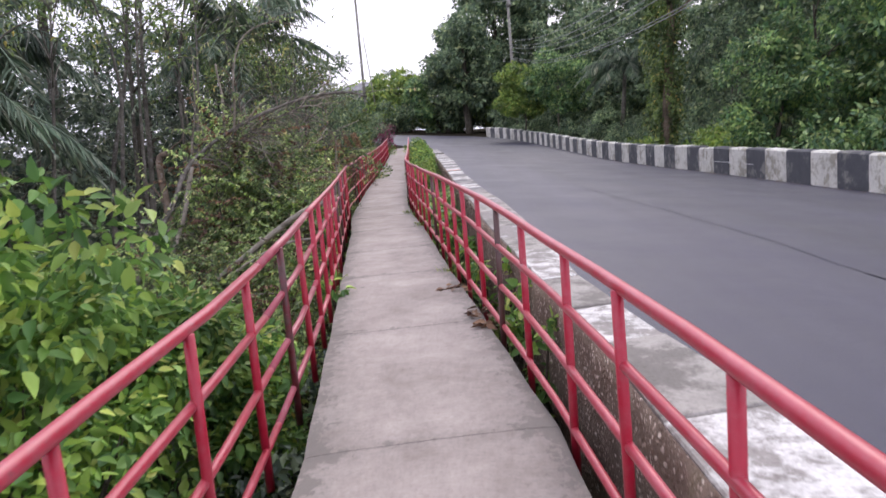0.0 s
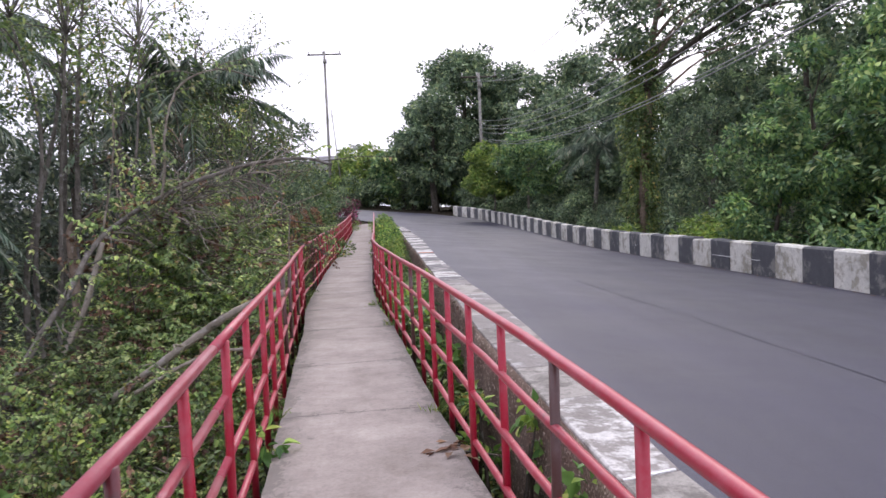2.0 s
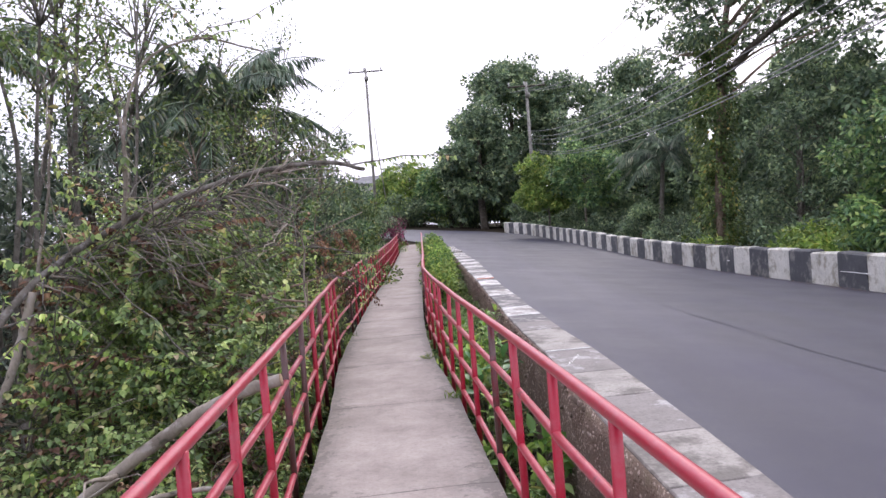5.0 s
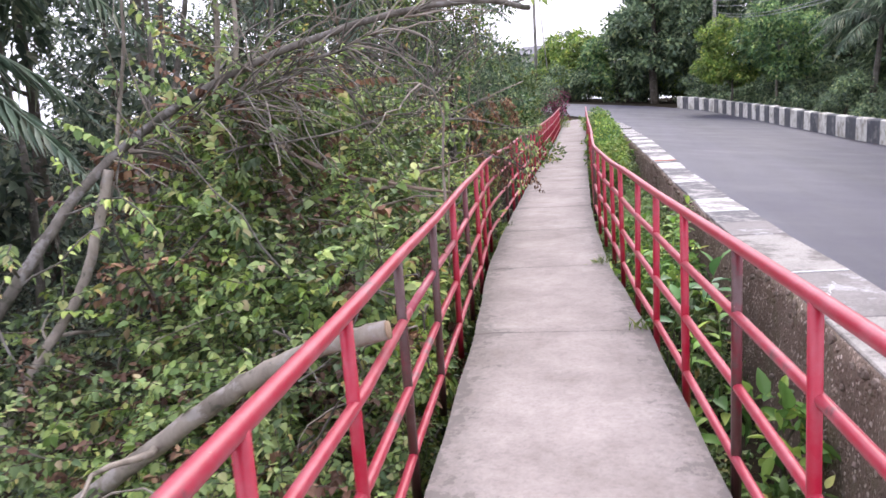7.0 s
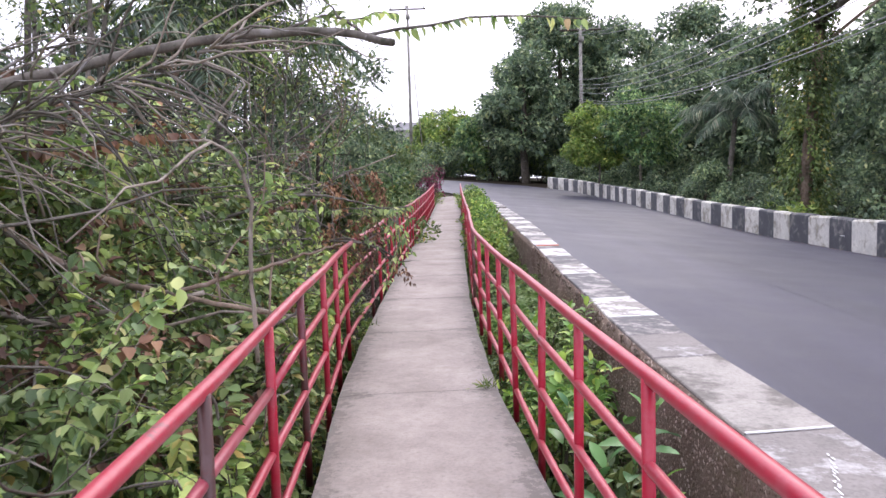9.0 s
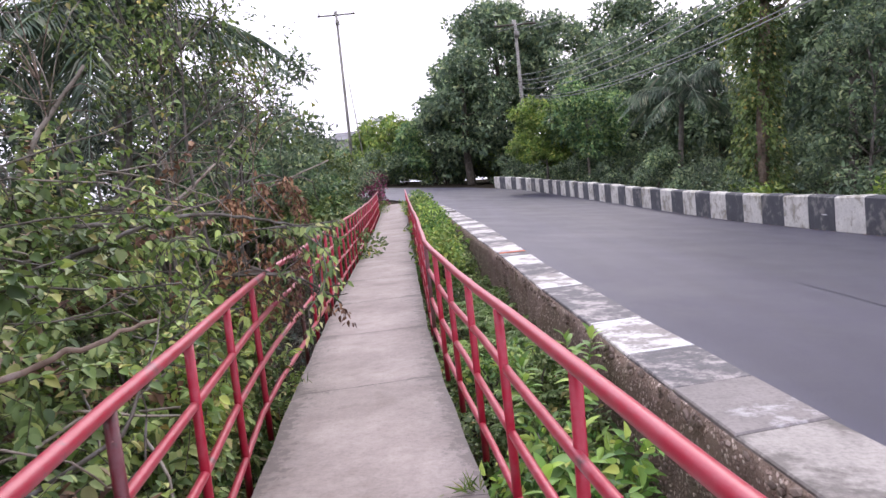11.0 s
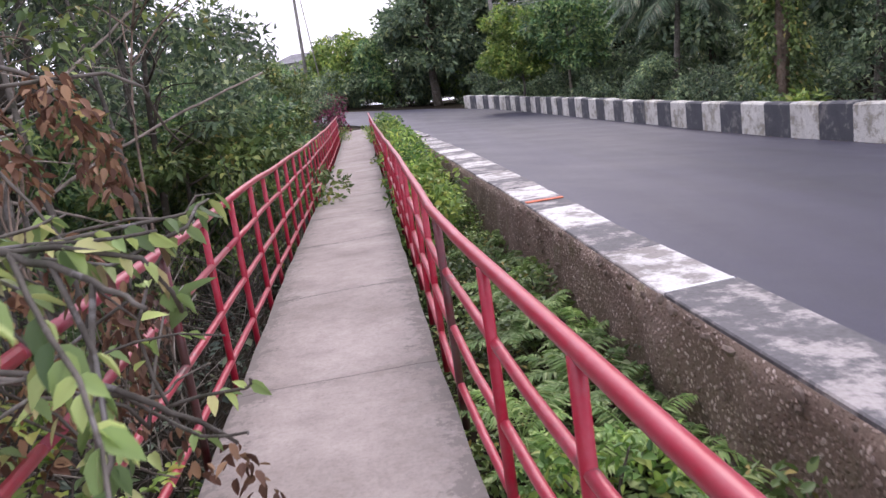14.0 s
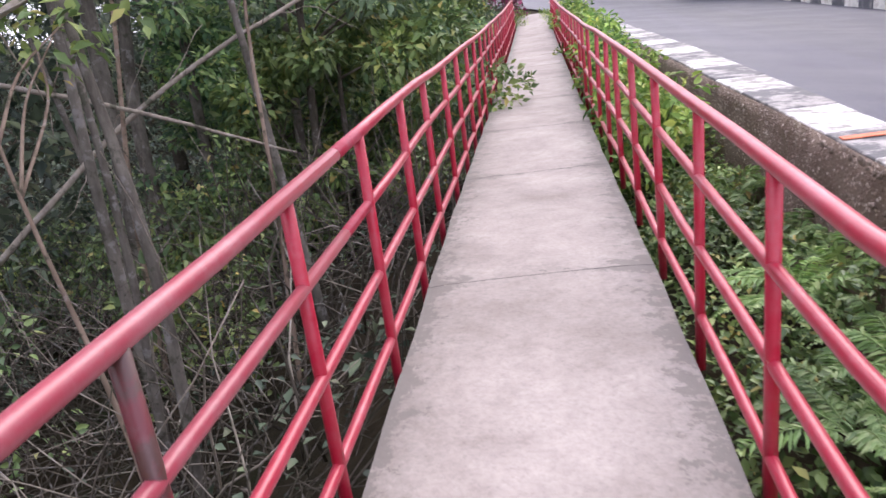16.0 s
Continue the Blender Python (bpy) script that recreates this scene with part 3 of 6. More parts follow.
# ---- ground and road ----
gx = np.unique(np.concatenate([np.array([-900, -500, -300, -180, -110, -70, -50]), np.arange(-40, -8, 1.2), np.arange(-8, 3, 0.22), np.arange(3, 12, 0.5), np.arange(12, 42, 1.5), np.array([45, 60, 90, 140, 220, 350, 600, 900])]))
gy = np.unique(np.concatenate([np.array([-900, -400, -200, -100, -60, -35]), np.arange(-20, 50, 0.45), np.arange(50, 110, 1.5), np.array([120, 150, 200, 300, 500, 900])]))
GX, GY = np.meshgrid(gx, gy, indexing="ij")
GZ = ground_z(GX, GY)
gi, gj = np.meshgrid(np.arange(len(gx) - 1), np.arange(len(gy) - 1), indexing="ij")
k = gi * len(gy) + gj
ground = part("ground", mesh_arrays("ground", np.stack([GX, GY, GZ], -1).reshape(-1, 3), np.stack([k, k + len(gy), k + len(gy) + 1, k + 1], -1).reshape(-1, 4), True), M_soil)
tagged(ground, "dark soil with leaf litter falling away from the road", "ground", kind="structure")

# The road is a ribbon between two edge lines that swing left at the end.
ys = np.concatenate([np.arange(-30, 40, 0.8)])
left_edge = [(float(kerb_out(y)) - 0.02, y) for y in ys] + [(-1.35, 43), (-2.2, 47), (-4, 52), (-7.5, 57), (-13, 61), (-20, 63.5), (-30, 65)]
right_edge = [(float(bar_x(y)), y) for y in ys] + [(5.75, 43), (5.3, 50.5), (3.9, 60.0), (0.8, 66.5), (-6.5, 72.5), (-18, 75.5), (-30, 76.5)]
across = np.array([0.0, 0.1, 0.2, 0.27, 0.31, 0.36, 0.5, 0.7, 0.85, 1.0])
cols = len(across)
rv = []
for (ax_, ay_), (bx_, by_) in zip(left_edge, right_edge):
    for u in across:
        px_, py_ = ax_ + (bx_ - ax_) * u, ay_ + (by_ - ay_) * u
        rv.append((px_, py_, float(road_z(px_, py_)) + 0.004 * math.sin(px_ * 2.1 + py_ * 0.9)))
rf = [(i * cols + j, i * cols + j + 1, (i + 1) * cols + j + 1, (i + 1) * cols + j) for i in range(len(left_edge) - 1) for j in range(cols - 1)]
road = part("road", mesh_of("road", rv, rf, True), M_asphalt)
# the strip of asphalt laid later, beside the barrier, is darker
lane = road.data.attributes.new("strip", "FLOAT", "POINT")
lane.data.foreach_set("value", np.tile(smooth(0.27, 0.36, across), len(left_edge)).astype(np.float32))
tagged(road, "smooth dark grey asphalt road bending out of sight", "road", kind="structure")
# the joint between two strips of asphalt
seam = []
for i, y in enumerate(np.arange(2, 19, 0.25)):
    u = 0.31 + 0.012 * math.sin(y * 0.31) + 0.004 * math.sin(y * 1.9)
    x = float(kerb_out(y)) + (float(bar_x(y)) - float(kerb_out(y))) * u
    w = 0.009 + 0.004 * math.sin(y * 2.7) + 0.003 * math.sin(y * 5.1)
    seam += [(x - w, y, float(road_z(x - w, y)) + 0.008), (x + w, y, float(road_z(x + w, y)) + 0.008)]
part("seam", mesh_of("seam", seam, [(2 * i, 2 * i + 1, 2 * i + 3, 2 * i + 2) for i in range(len(seam) // 2 - 1)]), M_seam, road, "dark asphalt joint")


def prism(name, quad, bottom, bevel=0.0):
    """A slab over four ground points given with their heights, down to the same points less bottom."""
    bm = bmesh.new()
    top = [bm.verts.new(p) for p in quad]
    low = [bm.verts.new((p[0], p[1], p[2] - bottom)) for p in quad]
    bm.faces.new(top)
    bm.faces.new(low[::-1])
    for i in range(4):
        j = (i + 1) % 4
        bm.faces.new((top[j], top[i], low[i], low[j]))
    if bevel:
        bmesh.ops.bevel(bm, geom=[e for e in bm.edges if e.verts[0] in top and e.verts[1] in top], offset=bevel, segments=1, affect="EDGES", clamp_overlap=True)
    bmesh.ops.recalc_face_normals(bm, faces=bm.faces)
    me = bpy.data.meshes.new(name)
    bm.to_mesh(me)
    bm.free()
    return me


# ---- kerb on the wall's head ----
kerb = thing("kerb", "wide concrete kerb with worn black and white paint along the road", "kerb", kind="structure")
PALE = [(1.0, 2.65), (3.66, 4.4), (5.3, 6.6), (15.08, 16.07), (17.97, 18.95), (19.86, 20.8), (21.5, 22.4)] + [(23.4 + 2 * i, 24.35 + 2 * i) for i in range(11)]
WORN = [(7.5, 8.5), (9.3, 10.2), (11.05, 12.1), (13.58, 14.3)]
cuts = sorted({-9.0, -6.0, -3.0, -1.0, 46.0, *(v for a in PALE + WORN for v in a)})
for a, b in zip(cuts, cuts[1:]):
    mid = (a + b) / 2
    m = M_kerb_white if any(p < mid < q for p, q in PALE) else M_kerb_worn if any(p < mid < q for p, q in WORN) else M_kerb_dark
    if m is M_kerb_dark and mid < 13:
        m = M_kerb_bare
    skew = 0.06
    lift = (0.0 if b < 38 else 0.05) + float(rng.uniform(-0.006, 0.006))
    za, zb = float(kerb_z(a)) + lift, float(kerb_z(b)) + lift
    quad = [(float(kerb_in(a)), a - skew + 0.003, za), (float(kerb_out(a)), a + skew + 0.003, za - 0.012), (float(kerb_out(b)), b + skew - 0.003, zb - 0.012), (float(kerb_in(b)), b - skew - 0.003, zb)]
    part("kerb_slab", prism("kerb_slab", quad, 0.07, 0.008), m, kerb)
for y, m, w in ((21.25, M_line_orange, 0.08), (15.08, M_line_white, 0.035), (17.97, M_line_white, 0.03), (12.1, M_line_white, 0.018), (16.05, M_line_white, 0.03), (5.3, M_line_white, 0.018)):
    z = float(kerb_z(y))
    quad = [(float(kerb_in(y)) + 0.01, y - 0.06, z + 0.0065), (float(kerb_out(y)) - 0.02, y + 0.06, z - 0.0055), (float(kerb_out(y)) - 0.02, y + 0.06 + w, z - 0.0055), (float(kerb_in(y)) + 0.01, y - 0.06 + w, z + 0.0065)]
    part("painted_line", prism("painted_line", quad, 0.006), m, kerb)

splash = np.random.default_rng(3)
sv, sf = [], []
for q in range(22):
    y0 = 11.38 + 0.019 * q + float(splash.uniform(-0.015, 0.015))
    x0 = 0.46 + 0.0065 * q + 0.007 * math.sin(q * 1.7)
    z0 = float(kerb_z(y0)) + 0.0005
    r = float(splash.uniform(0.005, 0.01))
    ring = [(x0 + r * 0.6 * math.cos(k * 1.047) * float(splash.uniform(0.7, 1.3)), y0 + 2.0 * r * math.sin(k * 1.047) * float(splash.uniform(0.7, 1.3)), z0) for k in range(6)]
    sf.append(tuple(range(len(sv), len(sv) + 6)))
    sv += ring
part("paint_splash", mesh_of("paint_splash", sv, sf), M_line_white, kerb, "dribble of white paint")

# ---- retaining wall of rubble under the kerb ----
wy = np.arange(-9, 46.01, 0.09)
wz = np.linspace(0, 1, 15)
WY, WT = np.meshgrid(wy, wz, indexing="ij")
wob = 0.035 * fbm(WY * 3.1, WT * 4.0, 2.6) + rng.normal(0, 0.009, WY.shape) - 0.05 * smooth(0.4, 1.0, fbm(WY, WT * 2.2, 1.9, 2.0))
WX = kerb_in(WY) - 0.012 + np.where(WT > 0.97, 0.0, np.minimum(wob - 0.008, 0.005))
WZ = -1.15 + WT * (kerb_z(WY) - 0.018 + 1.15)
back = kerb_in(wy) + 0.4
n1 = len(wz)
wv = np.stack([WX, WY, WZ], -1).reshape(-1, 3)
i, j = np.meshgrid(np.arange(len(wy) - 1), np.arange(n1 - 1), indexing="ij")
k = i * n1 + j
wf = np.stack([k, k + 1, k + n1 + 1, k + n1], -1).reshape(-1, 4)
tv = np.stack([back, wy, kerb_z(wy) - 0.075], -1)
t0 = len(wv)
i = np.arange(len(wy) - 1)
tf = np.stack([i * n1 + n1 - 1, t0 + i, t0 + i + 1, (i + 1) * n1 + n1 - 1], -1)
retaining = part("retaining_wall", mesh_arrays("retaining_wall", np.vstack([wv, tv]), np.vstack([wf, tf]), False), M_rubble)
tagged(retaining, "weathered rubble concrete retaining wall with exposed stones below the kerb", "wall", kind="structure")

# ---- barrier blocks across the road ----
barrier = thing("barrier", "low concrete roadside barrier painted in black and white blocks", "barrier", kind="structure")


def bar_at(s):
    return np.array([np.interp(s, BAR_S, BAR_X), np.interp(s, BAR_S, BAR_Y), np.interp(s, BAR_S, BAR_Z)])


STEP = 0.985
for n in range(-22, 48):
    s0 = n * STEP
    a, b = bar_at(s0), bar_at(s0 + STEP)
    d = unit((b - a) * [1, 1, 0])
    side = np.array([d[1], -d[0], 0.0])
    th = 0.3
    gap = 0.004
    lift = 0.03 if s0 > 22.3 else 0.0
    a2, b2 = a + d * gap + [0, 0, lift], b - d * gap + [0, 0, lift]
    jit = rng.normal(0, 1, 5) * [0.008, 0.008, 0.008, 0.01, 0.01]
    a2, b2 = a2 + side * jit[0] + [0, 0, jit[3]], b2 + side * jit[1] + [0, 0, jit[4]]
    quad = [a2, a2 + side * th, b2 + side * th, b2]
    ob = part("block", prism("block", [tuple(p) for p in quad], BAR_H + 0.12, 0.035), M_block_white if n % 2 else M_block_dark, barrier)

# ---- the walkway ----
walkway = thing("walkway", "narrow footway of grey concrete slabs between two railings", "walkway", kind="structure")
JOINTS = [-9, -7, -4.9, -2.8, -0.75, 1.3, 3.38, 5.5, 7.7, 9.5, 11.77, 13.87, 16.13, 18.28, 20.2, 22.5, 24.6, 26.7, 28.8, 30.9, 33.0, 35.1, 37.2, 39.3, 41.4, 43.6, 45.6, 47.4]
SKEW = 0.07


def slab_mesh(a, b):
    """One slab with a slightly worn, uneven rim."""
    ny, nx = 14, 9
    vs, fs = [], []
    ca, cb = float(walk_x(a)), float(walk_x(b - 1e-6))
    for iy in range(ny + 1):
        t = iy / ny
        for ix in range(nx + 1):
            u = ix / nx * 2 - 1
            y = a + 0.003 + (b - a - 0.006) * t + u * SKEW
            x = ca + (cb - ca) * t + u * float(half_w(y))
            edge = max(abs(u) - 0.97, 0) / 0.03
            rag = 0.004 * math.sin(y * 5.3 + u * 2) * (1 if abs(u) > 0.99 else 0)
            z = float(walk_z(y)) + 0.004 * math.sin(x * 3 + y * 2.2) - 0.008 * edge
            vs.append((x + rag, y, z))
    w = nx + 1
    for iy in range(ny):
        for ix in range(nx):
            fs.append((iy * w + ix, iy * w + ix + 1, (iy + 1) * w + ix + 1, (iy + 1) * w + ix))
    rim = list(range(0, w)) + [iy * w + nx for iy in range(1, ny + 1)] + [ny * w + ix for ix in range(nx - 1, -1, -1)] + [iy * w for iy in range(ny - 1, 0, -1)]
    low = len(vs)
    for r in rim:
        x, y, z = vs[r]
        vs.append((x, y, z - 0.13))
    m = len(rim)
    for q in range(m):
        r = (q + 1) % m
        fs.append((rim[r], rim[q], low + q, low + r))
    fs.append(tuple(low + q for q in range(m - 1, -1, -1)))
    me = mesh_of("slab", vs, fs)
    me.materials.append(M_concrete)
    me.materials.append(M_concrete_edge)
    for p in me.polygons:
        p.material_index = 0 if p.normal.z > 0.5 else 1
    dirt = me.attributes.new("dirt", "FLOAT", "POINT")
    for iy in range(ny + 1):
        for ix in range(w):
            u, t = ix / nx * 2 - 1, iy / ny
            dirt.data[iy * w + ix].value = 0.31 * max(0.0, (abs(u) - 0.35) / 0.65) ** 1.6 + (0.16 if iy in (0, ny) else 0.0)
    return me


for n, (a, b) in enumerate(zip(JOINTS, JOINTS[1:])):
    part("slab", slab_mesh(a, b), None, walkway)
# pale mortar squeezed out of two joints
for y in (11.77, 20.2, 22.5):
    c, h = float(walk_x(y)), float(half_w(y)) - 0.08
    quad = [(c - h, y - SKEW * 0.86 - 0.012, 0.007), (c + h, y + SKEW * 0.86 - 0.01, 0.007), (c + h, y + SKEW * 0.86 + 0.01, 0.007), (c - h, y - SKEW * 0.86 + 0.012, 0.007)]
    part("mortar_joint", prism("mortar_joint", quad, 0.02, 0.003), M_concrete, walkway, "pale ridge of mortar")
# beams under the slabs and squat piers that carry them
for side in (-1, 1):
    pts = [(float(walk_x(y)) + side * 0.38, y, float(walk_z(y)) - 0.23) for y in (-9, 3, 15.99, 26, 34, 43.4)]
    t = Tubes()
    t.add(pts, 0.12, 0.12, 4)
    part("beam", t.mesh("beam"), M_concrete_edge, walkway)
for y in range(-6, 44, 4):
    t = Tubes()
    x = float(walk_x(y))
    t.add([(x, y, -3.2), (x, y, float(walk_z(y)) - 0.2)], 0.22, 0.22, 8)
    part("pier", t.mesh("pier"), M_concrete_edge, walkway)

# ---- railings ----
RAIL_Z = (0.94, 0.67, 0.385, 0.09)


def pipe(points, r, sides=10):
    t = Tubes()
    t.add(points, r, r, sides)
    return t.mesh("pipe")


def railing(side, runs, posts, rusty, label):
    rail = thing("railing", label, "railing", group="walkway railings")
    for y0, y1 in runs:
        yy = np.concatenate([np.arange(y0, y1, 0.9), [y1]])
        for h, r in zip(RAIL_Z, (0.0245, 0.02, 0.02, 0.02)):
            pts = [(rail_x(side, y) + 0.004 * math.sin(y * 2.3 + h * 9), y, float(walk_z(y)) + rail_dz(side, y) + h + 0.005 * math.sin(y * 1.7 + h * 5)) for y in yy]
            # A worn stretch of each rail is a length of pipe of its own.
            chunks, cur, state = [], [pts[0]], rusty(yy[0], h)
            for p, y in zip(pts[1:], yy[1:]):
                cur.append(p)
                if rusty(y, h) != state:
                    chunks.append((cur, state))
                    cur, state = [p], rusty(y, h)
            chunks.append((cur, state))
            for c, s in chunks:
                if len(c) > 1:
                    part("rail", pipe(c, r), M_red_faded if s else M_red, rail, "rusty, faded length of rail" if s else "")
    for n, y in enumerate(posts):
        x, z = rail_x(side, y), float(walk_z(y))
        lean = float(rng.normal(0, 0.008))
        # bad posts get the maroon that holds both rust and painted shade
        bad = rusty(y, -1)
        part("post", pipe([(x, y, z - 0.16), (x + lean * 0.5, y, z + 0.4), (x + lean, y, z + RAIL_Z[0] + rail_dz(side, y) - 0.005)], 0.021, 9), M_red_rust_shade if bad else M_red_post, rail, "rusty, shade-darkened maroon post" if bad else "")
    return rail


POST_R = [-6.9, -5.9, -5.0, -4.1, -3.2, -2.25, -1.3, -0.35, 0.6, 1.54, 2.38, 3.22, 4.26, 5.02, 5.88, 6.62, 7.45, 8.21, 9.05, 9.88, 10.83, 11.74, 12.63, 13.69, 14.75, 15.72, 16.62, 17.72, 18.54, 19.48, 20.45] + [21.4 + 0.95 * n for n in range(23)]
POST_L = [-6.9, -5.9, -5.0, -4.1, -3.2, -2.25, -1.3, -0.35, 0.6, 1.51, 2.41, 3.3, 4.11, 4.86, 5.66, 6.45, 7.39, 8.15, 8.9, 9.75, 10.69, 11.66, 12.59, 13.5, 14.47, 15.53, 17.6, 18.44, 19.26, 20.15] + [21.08 + 0.95 * n for n in range(23)]


def rusty_shaded_right(y, h):
    return h == -1 and any(abs(y - q) < 0.1 for q in (5.02, 9.87, 17.71))


def rusty_left(y, h):
    return (3.3 < y < 4.7) or (h == -1 and any(abs(y - q) < 0.1 for q in (9.77, 10.71, 12.57, 17.6))) or (9.8 < y < 11.6 and h == 0.67) or (16.2 < y < 18.5 and h > 0.5)


railing(1, [(-9, 43.3)], POST_R, rusty_shaded_right, "red painted pipe railing with four rails beside the road")
railing(-1, [(-9, 43.3)], POST_L, rusty_left, "red painted pipe railing, rusted in places, beside the ravine")

# ---- vegetation ----
def limb_path(p, d, length, n=5, bend=0.25, lift=0.05):
    """A wandering branch line from p along d."""
    pts, d = [np.array(p, float)], unit(np.array(d, float))
    for _ in range(n):
        d = unit(d + rng.normal(0, bend, 3) + [0, 0, lift])
        pts.append(pts[-1] + d * length / n)
    return pts


def stuff(ob):
    return tagged(ob, kind="stuff")


def tree(label, x, y, top_z, spread, trunk_r, leaves, leaf, mat, bark, crown_from=0.35, clumps=40, clump=None, lean=(0, 0), aspect=0.5, ragged=0.25, limbs=9, group="", low=-0.6, name="tree", category="tree"):
    """A tree: tapered trunk, limbs, and a crown of many leaves in clumps. crown_from: share of the height where the crown begins."""
    z0 = float(ground_z(x, y)) - 0.15
    height = top_z - z0
    ob = thing(name, label, category, group, at=(x, y, z0))
    trunk = curve_points([(0, 0, 0), (lean[0] * 0.25 + rng.normal(0, 0.1), lean[1] * 0.25, height * 0.3), (lean[0] * 0.6 + rng.normal(0, 0.15), lean[1] * 0.6, height * 0.58), (lean[0], lean[1], height * 0.85)], 5)
    t = Tubes()
    t.add(trunk, trunk_r, trunk_r * 0.25, 8)
    part("trunk", t.mesh("trunk"), bark, ob)
    size = np.array([spread, spread, height * (1 - crown_from) / 2])
    centre = np.array([lean[0] * 0.85, lean[1] * 0.85, height * (crown_from + 1) / 2])
    cc, cr = crown_clumps(centre, size, clumps, clump or spread * 0.3, ragged, low)
    cr = cr * 0.85
    t = Tubes()
    for q in range(min(limbs, len(cc))):
        b = cc[q]
        i = int(np.clip(np.searchsorted(trunk[:, 2], b[2] - 0.45 * np.hypot(b[0], b[1]) - 0.2), len(trunk) * 0.3, len(trunk) - 2))
        a = trunk[i]
        mid = (a + b) / 2 + rng.normal(0, 0.08 * spread, 3) + [0, 0, 0.03 * height]
        t.add(curve_points([a, mid, b], 4), max(trunk_r * 0.26, 0.01), max(trunk_r * 0.05, 0.004), 5)
    stuff(part("limb_work", t.mesh("limb_work"), bark, ob))
    stuff(part("crown", mesh_arrays("crown", *clump_leaves(cc, cr, leaves, leaf, aspect)), mat, ob))
    return ob


def frond_arrays(root, way, length, sag, leaflets=34, leaf=0.55, width=0.045, hang=0.75):
    """One pinnate frond: the rib's points and the leaflets on both sides."""
    way = unit(np.array(way, float))
    flat = unit(way * [1, 1, 0] + [1e-6, 0, 0])
    side = np.array([-flat[1], flat[0], 0.0])
    t = np.linspace(0, 1, 12)
    pts = np.array(root) + way * (t * length)[:, None] - np.array([0, 0, 1.0]) * (sag * length * t**2.2)[:, None]
    u = np.repeat(np.linspace(0.12, 0.99, leaflets), 2)
    sgn = np.tile([1.0, -1.0], leaflets)
    base = np.stack([np.interp(u, t, pts[:, c]) for c in range(3)], -1)
    ln = leaf * np.sin(np.clip(u * 1.05, 0, 1) * np.pi * 0.86 + 0.35) * rng.uniform(0.85, 1.1, len(u))
    d = unit(side[None] * sgn[:, None] * 0.75 + flat[None] * 0.5 + np.array([0, 0, -hang]) + rng.normal(0, 0.1, (len(u), 3)))
    return pts, leaf_arrays(base, d, np.maximum(ln, 0.15 * leaf), np.full(len(u), width), None, 0.05, 0.2)


def palm(label, x, y, top_z, frond, count, r=0.14, lean=(0, 0), sag=0.55, leaflets=44, down=0.15):
    z0 = float(ground_z(x, y)) - 0.1
    height = top_z - z0
    ob = thing("palm_tree", label, "palm tree", "palms", at=(x, y, z0))
    top = np.array([lean[0], lean[1], height])
    t = Tubes()
    t.add(curve_points([(0, 0, 0), (lean[0] * 0.5, lean[1] * 0.5, height * 0.4), tuple(top)], 8), r * 1.3, r * 0.8, 9)
    part("trunk", t.mesh("trunk"), M_bark, ob)
    for q in range(count):
        ang = q * 2.399 + rng.uniform(-0.2, 0.2)
        el = rng.uniform(-down, 1.05)
        way = (math.cos(ang) * math.cos(el), math.sin(ang) * math.cos(el), math.sin(el))
        pts, (v, f) = frond_arrays(top, way, frond * rng.uniform(0.8, 1.1), sag * rng.uniform(0.7, 1.3), leaflets, frond * 0.24, 0.05)
        rib = Tubes()
        rib.add(pts, 0.03, 0.008, 5)
        fr = part("frond", rib.mesh("frond_rib"), M_palm, ob)
        stuff(part("leaf_blade", mesh_arrays("leaf_blade", v, f), M_palm, fr))
    return ob


def fern(x, y, z, size, count=9):
    ob = thing("fern", "green fern in the ditch below the wall", "fern", "ferns", at=(x, y, z))
    for q in range(count):
        ang = q * 2.399 + rng.uniform(-0.3, 0.3)
        el = rng.uniform(0.45, 1.1)
        way = (math.cos(ang) * math.cos(el), math.sin(ang) * math.cos(el), math.sin(el))
        pts, lf = frond_arrays((0, 0, 0), way, size * rng.uniform(0.8, 1.15), 0.55, 26, size * 0.19, size * 0.036, 0.05)
        rib = Tubes()
        rib.add(pts, 0.004, 0.002, 4)
        fr = part("frond", rib.mesh("frond_rib"), M_fern, ob)
        stuff(part("leaf_blade", mesh_arrays("leaf_blade", *lf), M_fern, fr))
    return ob


def shrub(label, x, y, z, size, leaves, leaf, mat, stems=6, aspect=0.5, clumps=14, clump=None, group="", name="shrub", category="shrub"):
    """A bush: stems from the ground and leaves in clumps."""
    ob = thing(name, label, category, group, at=(x, y, z))
    size = np.array(size, float)
    cc, cr = crown_clumps((0, 0, size[2] * 0.55), size * [1, 1, 0.55], clumps, clump or float(size.mean()) * 0.35, 0.3, -0.8)
    for q in range(stems):
        b = cc[q % len(cc)]
        t = Tubes()
        t.add(curve_points([(rng.normal(0, 0.08), rng.normal(0, 0.08), -0.15), (b[0] * 0.4, b[1] * 0.4, b[2] * 0.55), tuple(b)], 4), 0.012 + 0.008 * size[2], 0.004, 5)
        part("stem", t.mesh("stem"), M_bark_dark, ob)
    stuff(part("foliage", mesh_arrays("foliage", *clump_leaves(cc, cr, leaves, leaf, aspect, fine=True)), mat, ob))
    return ob


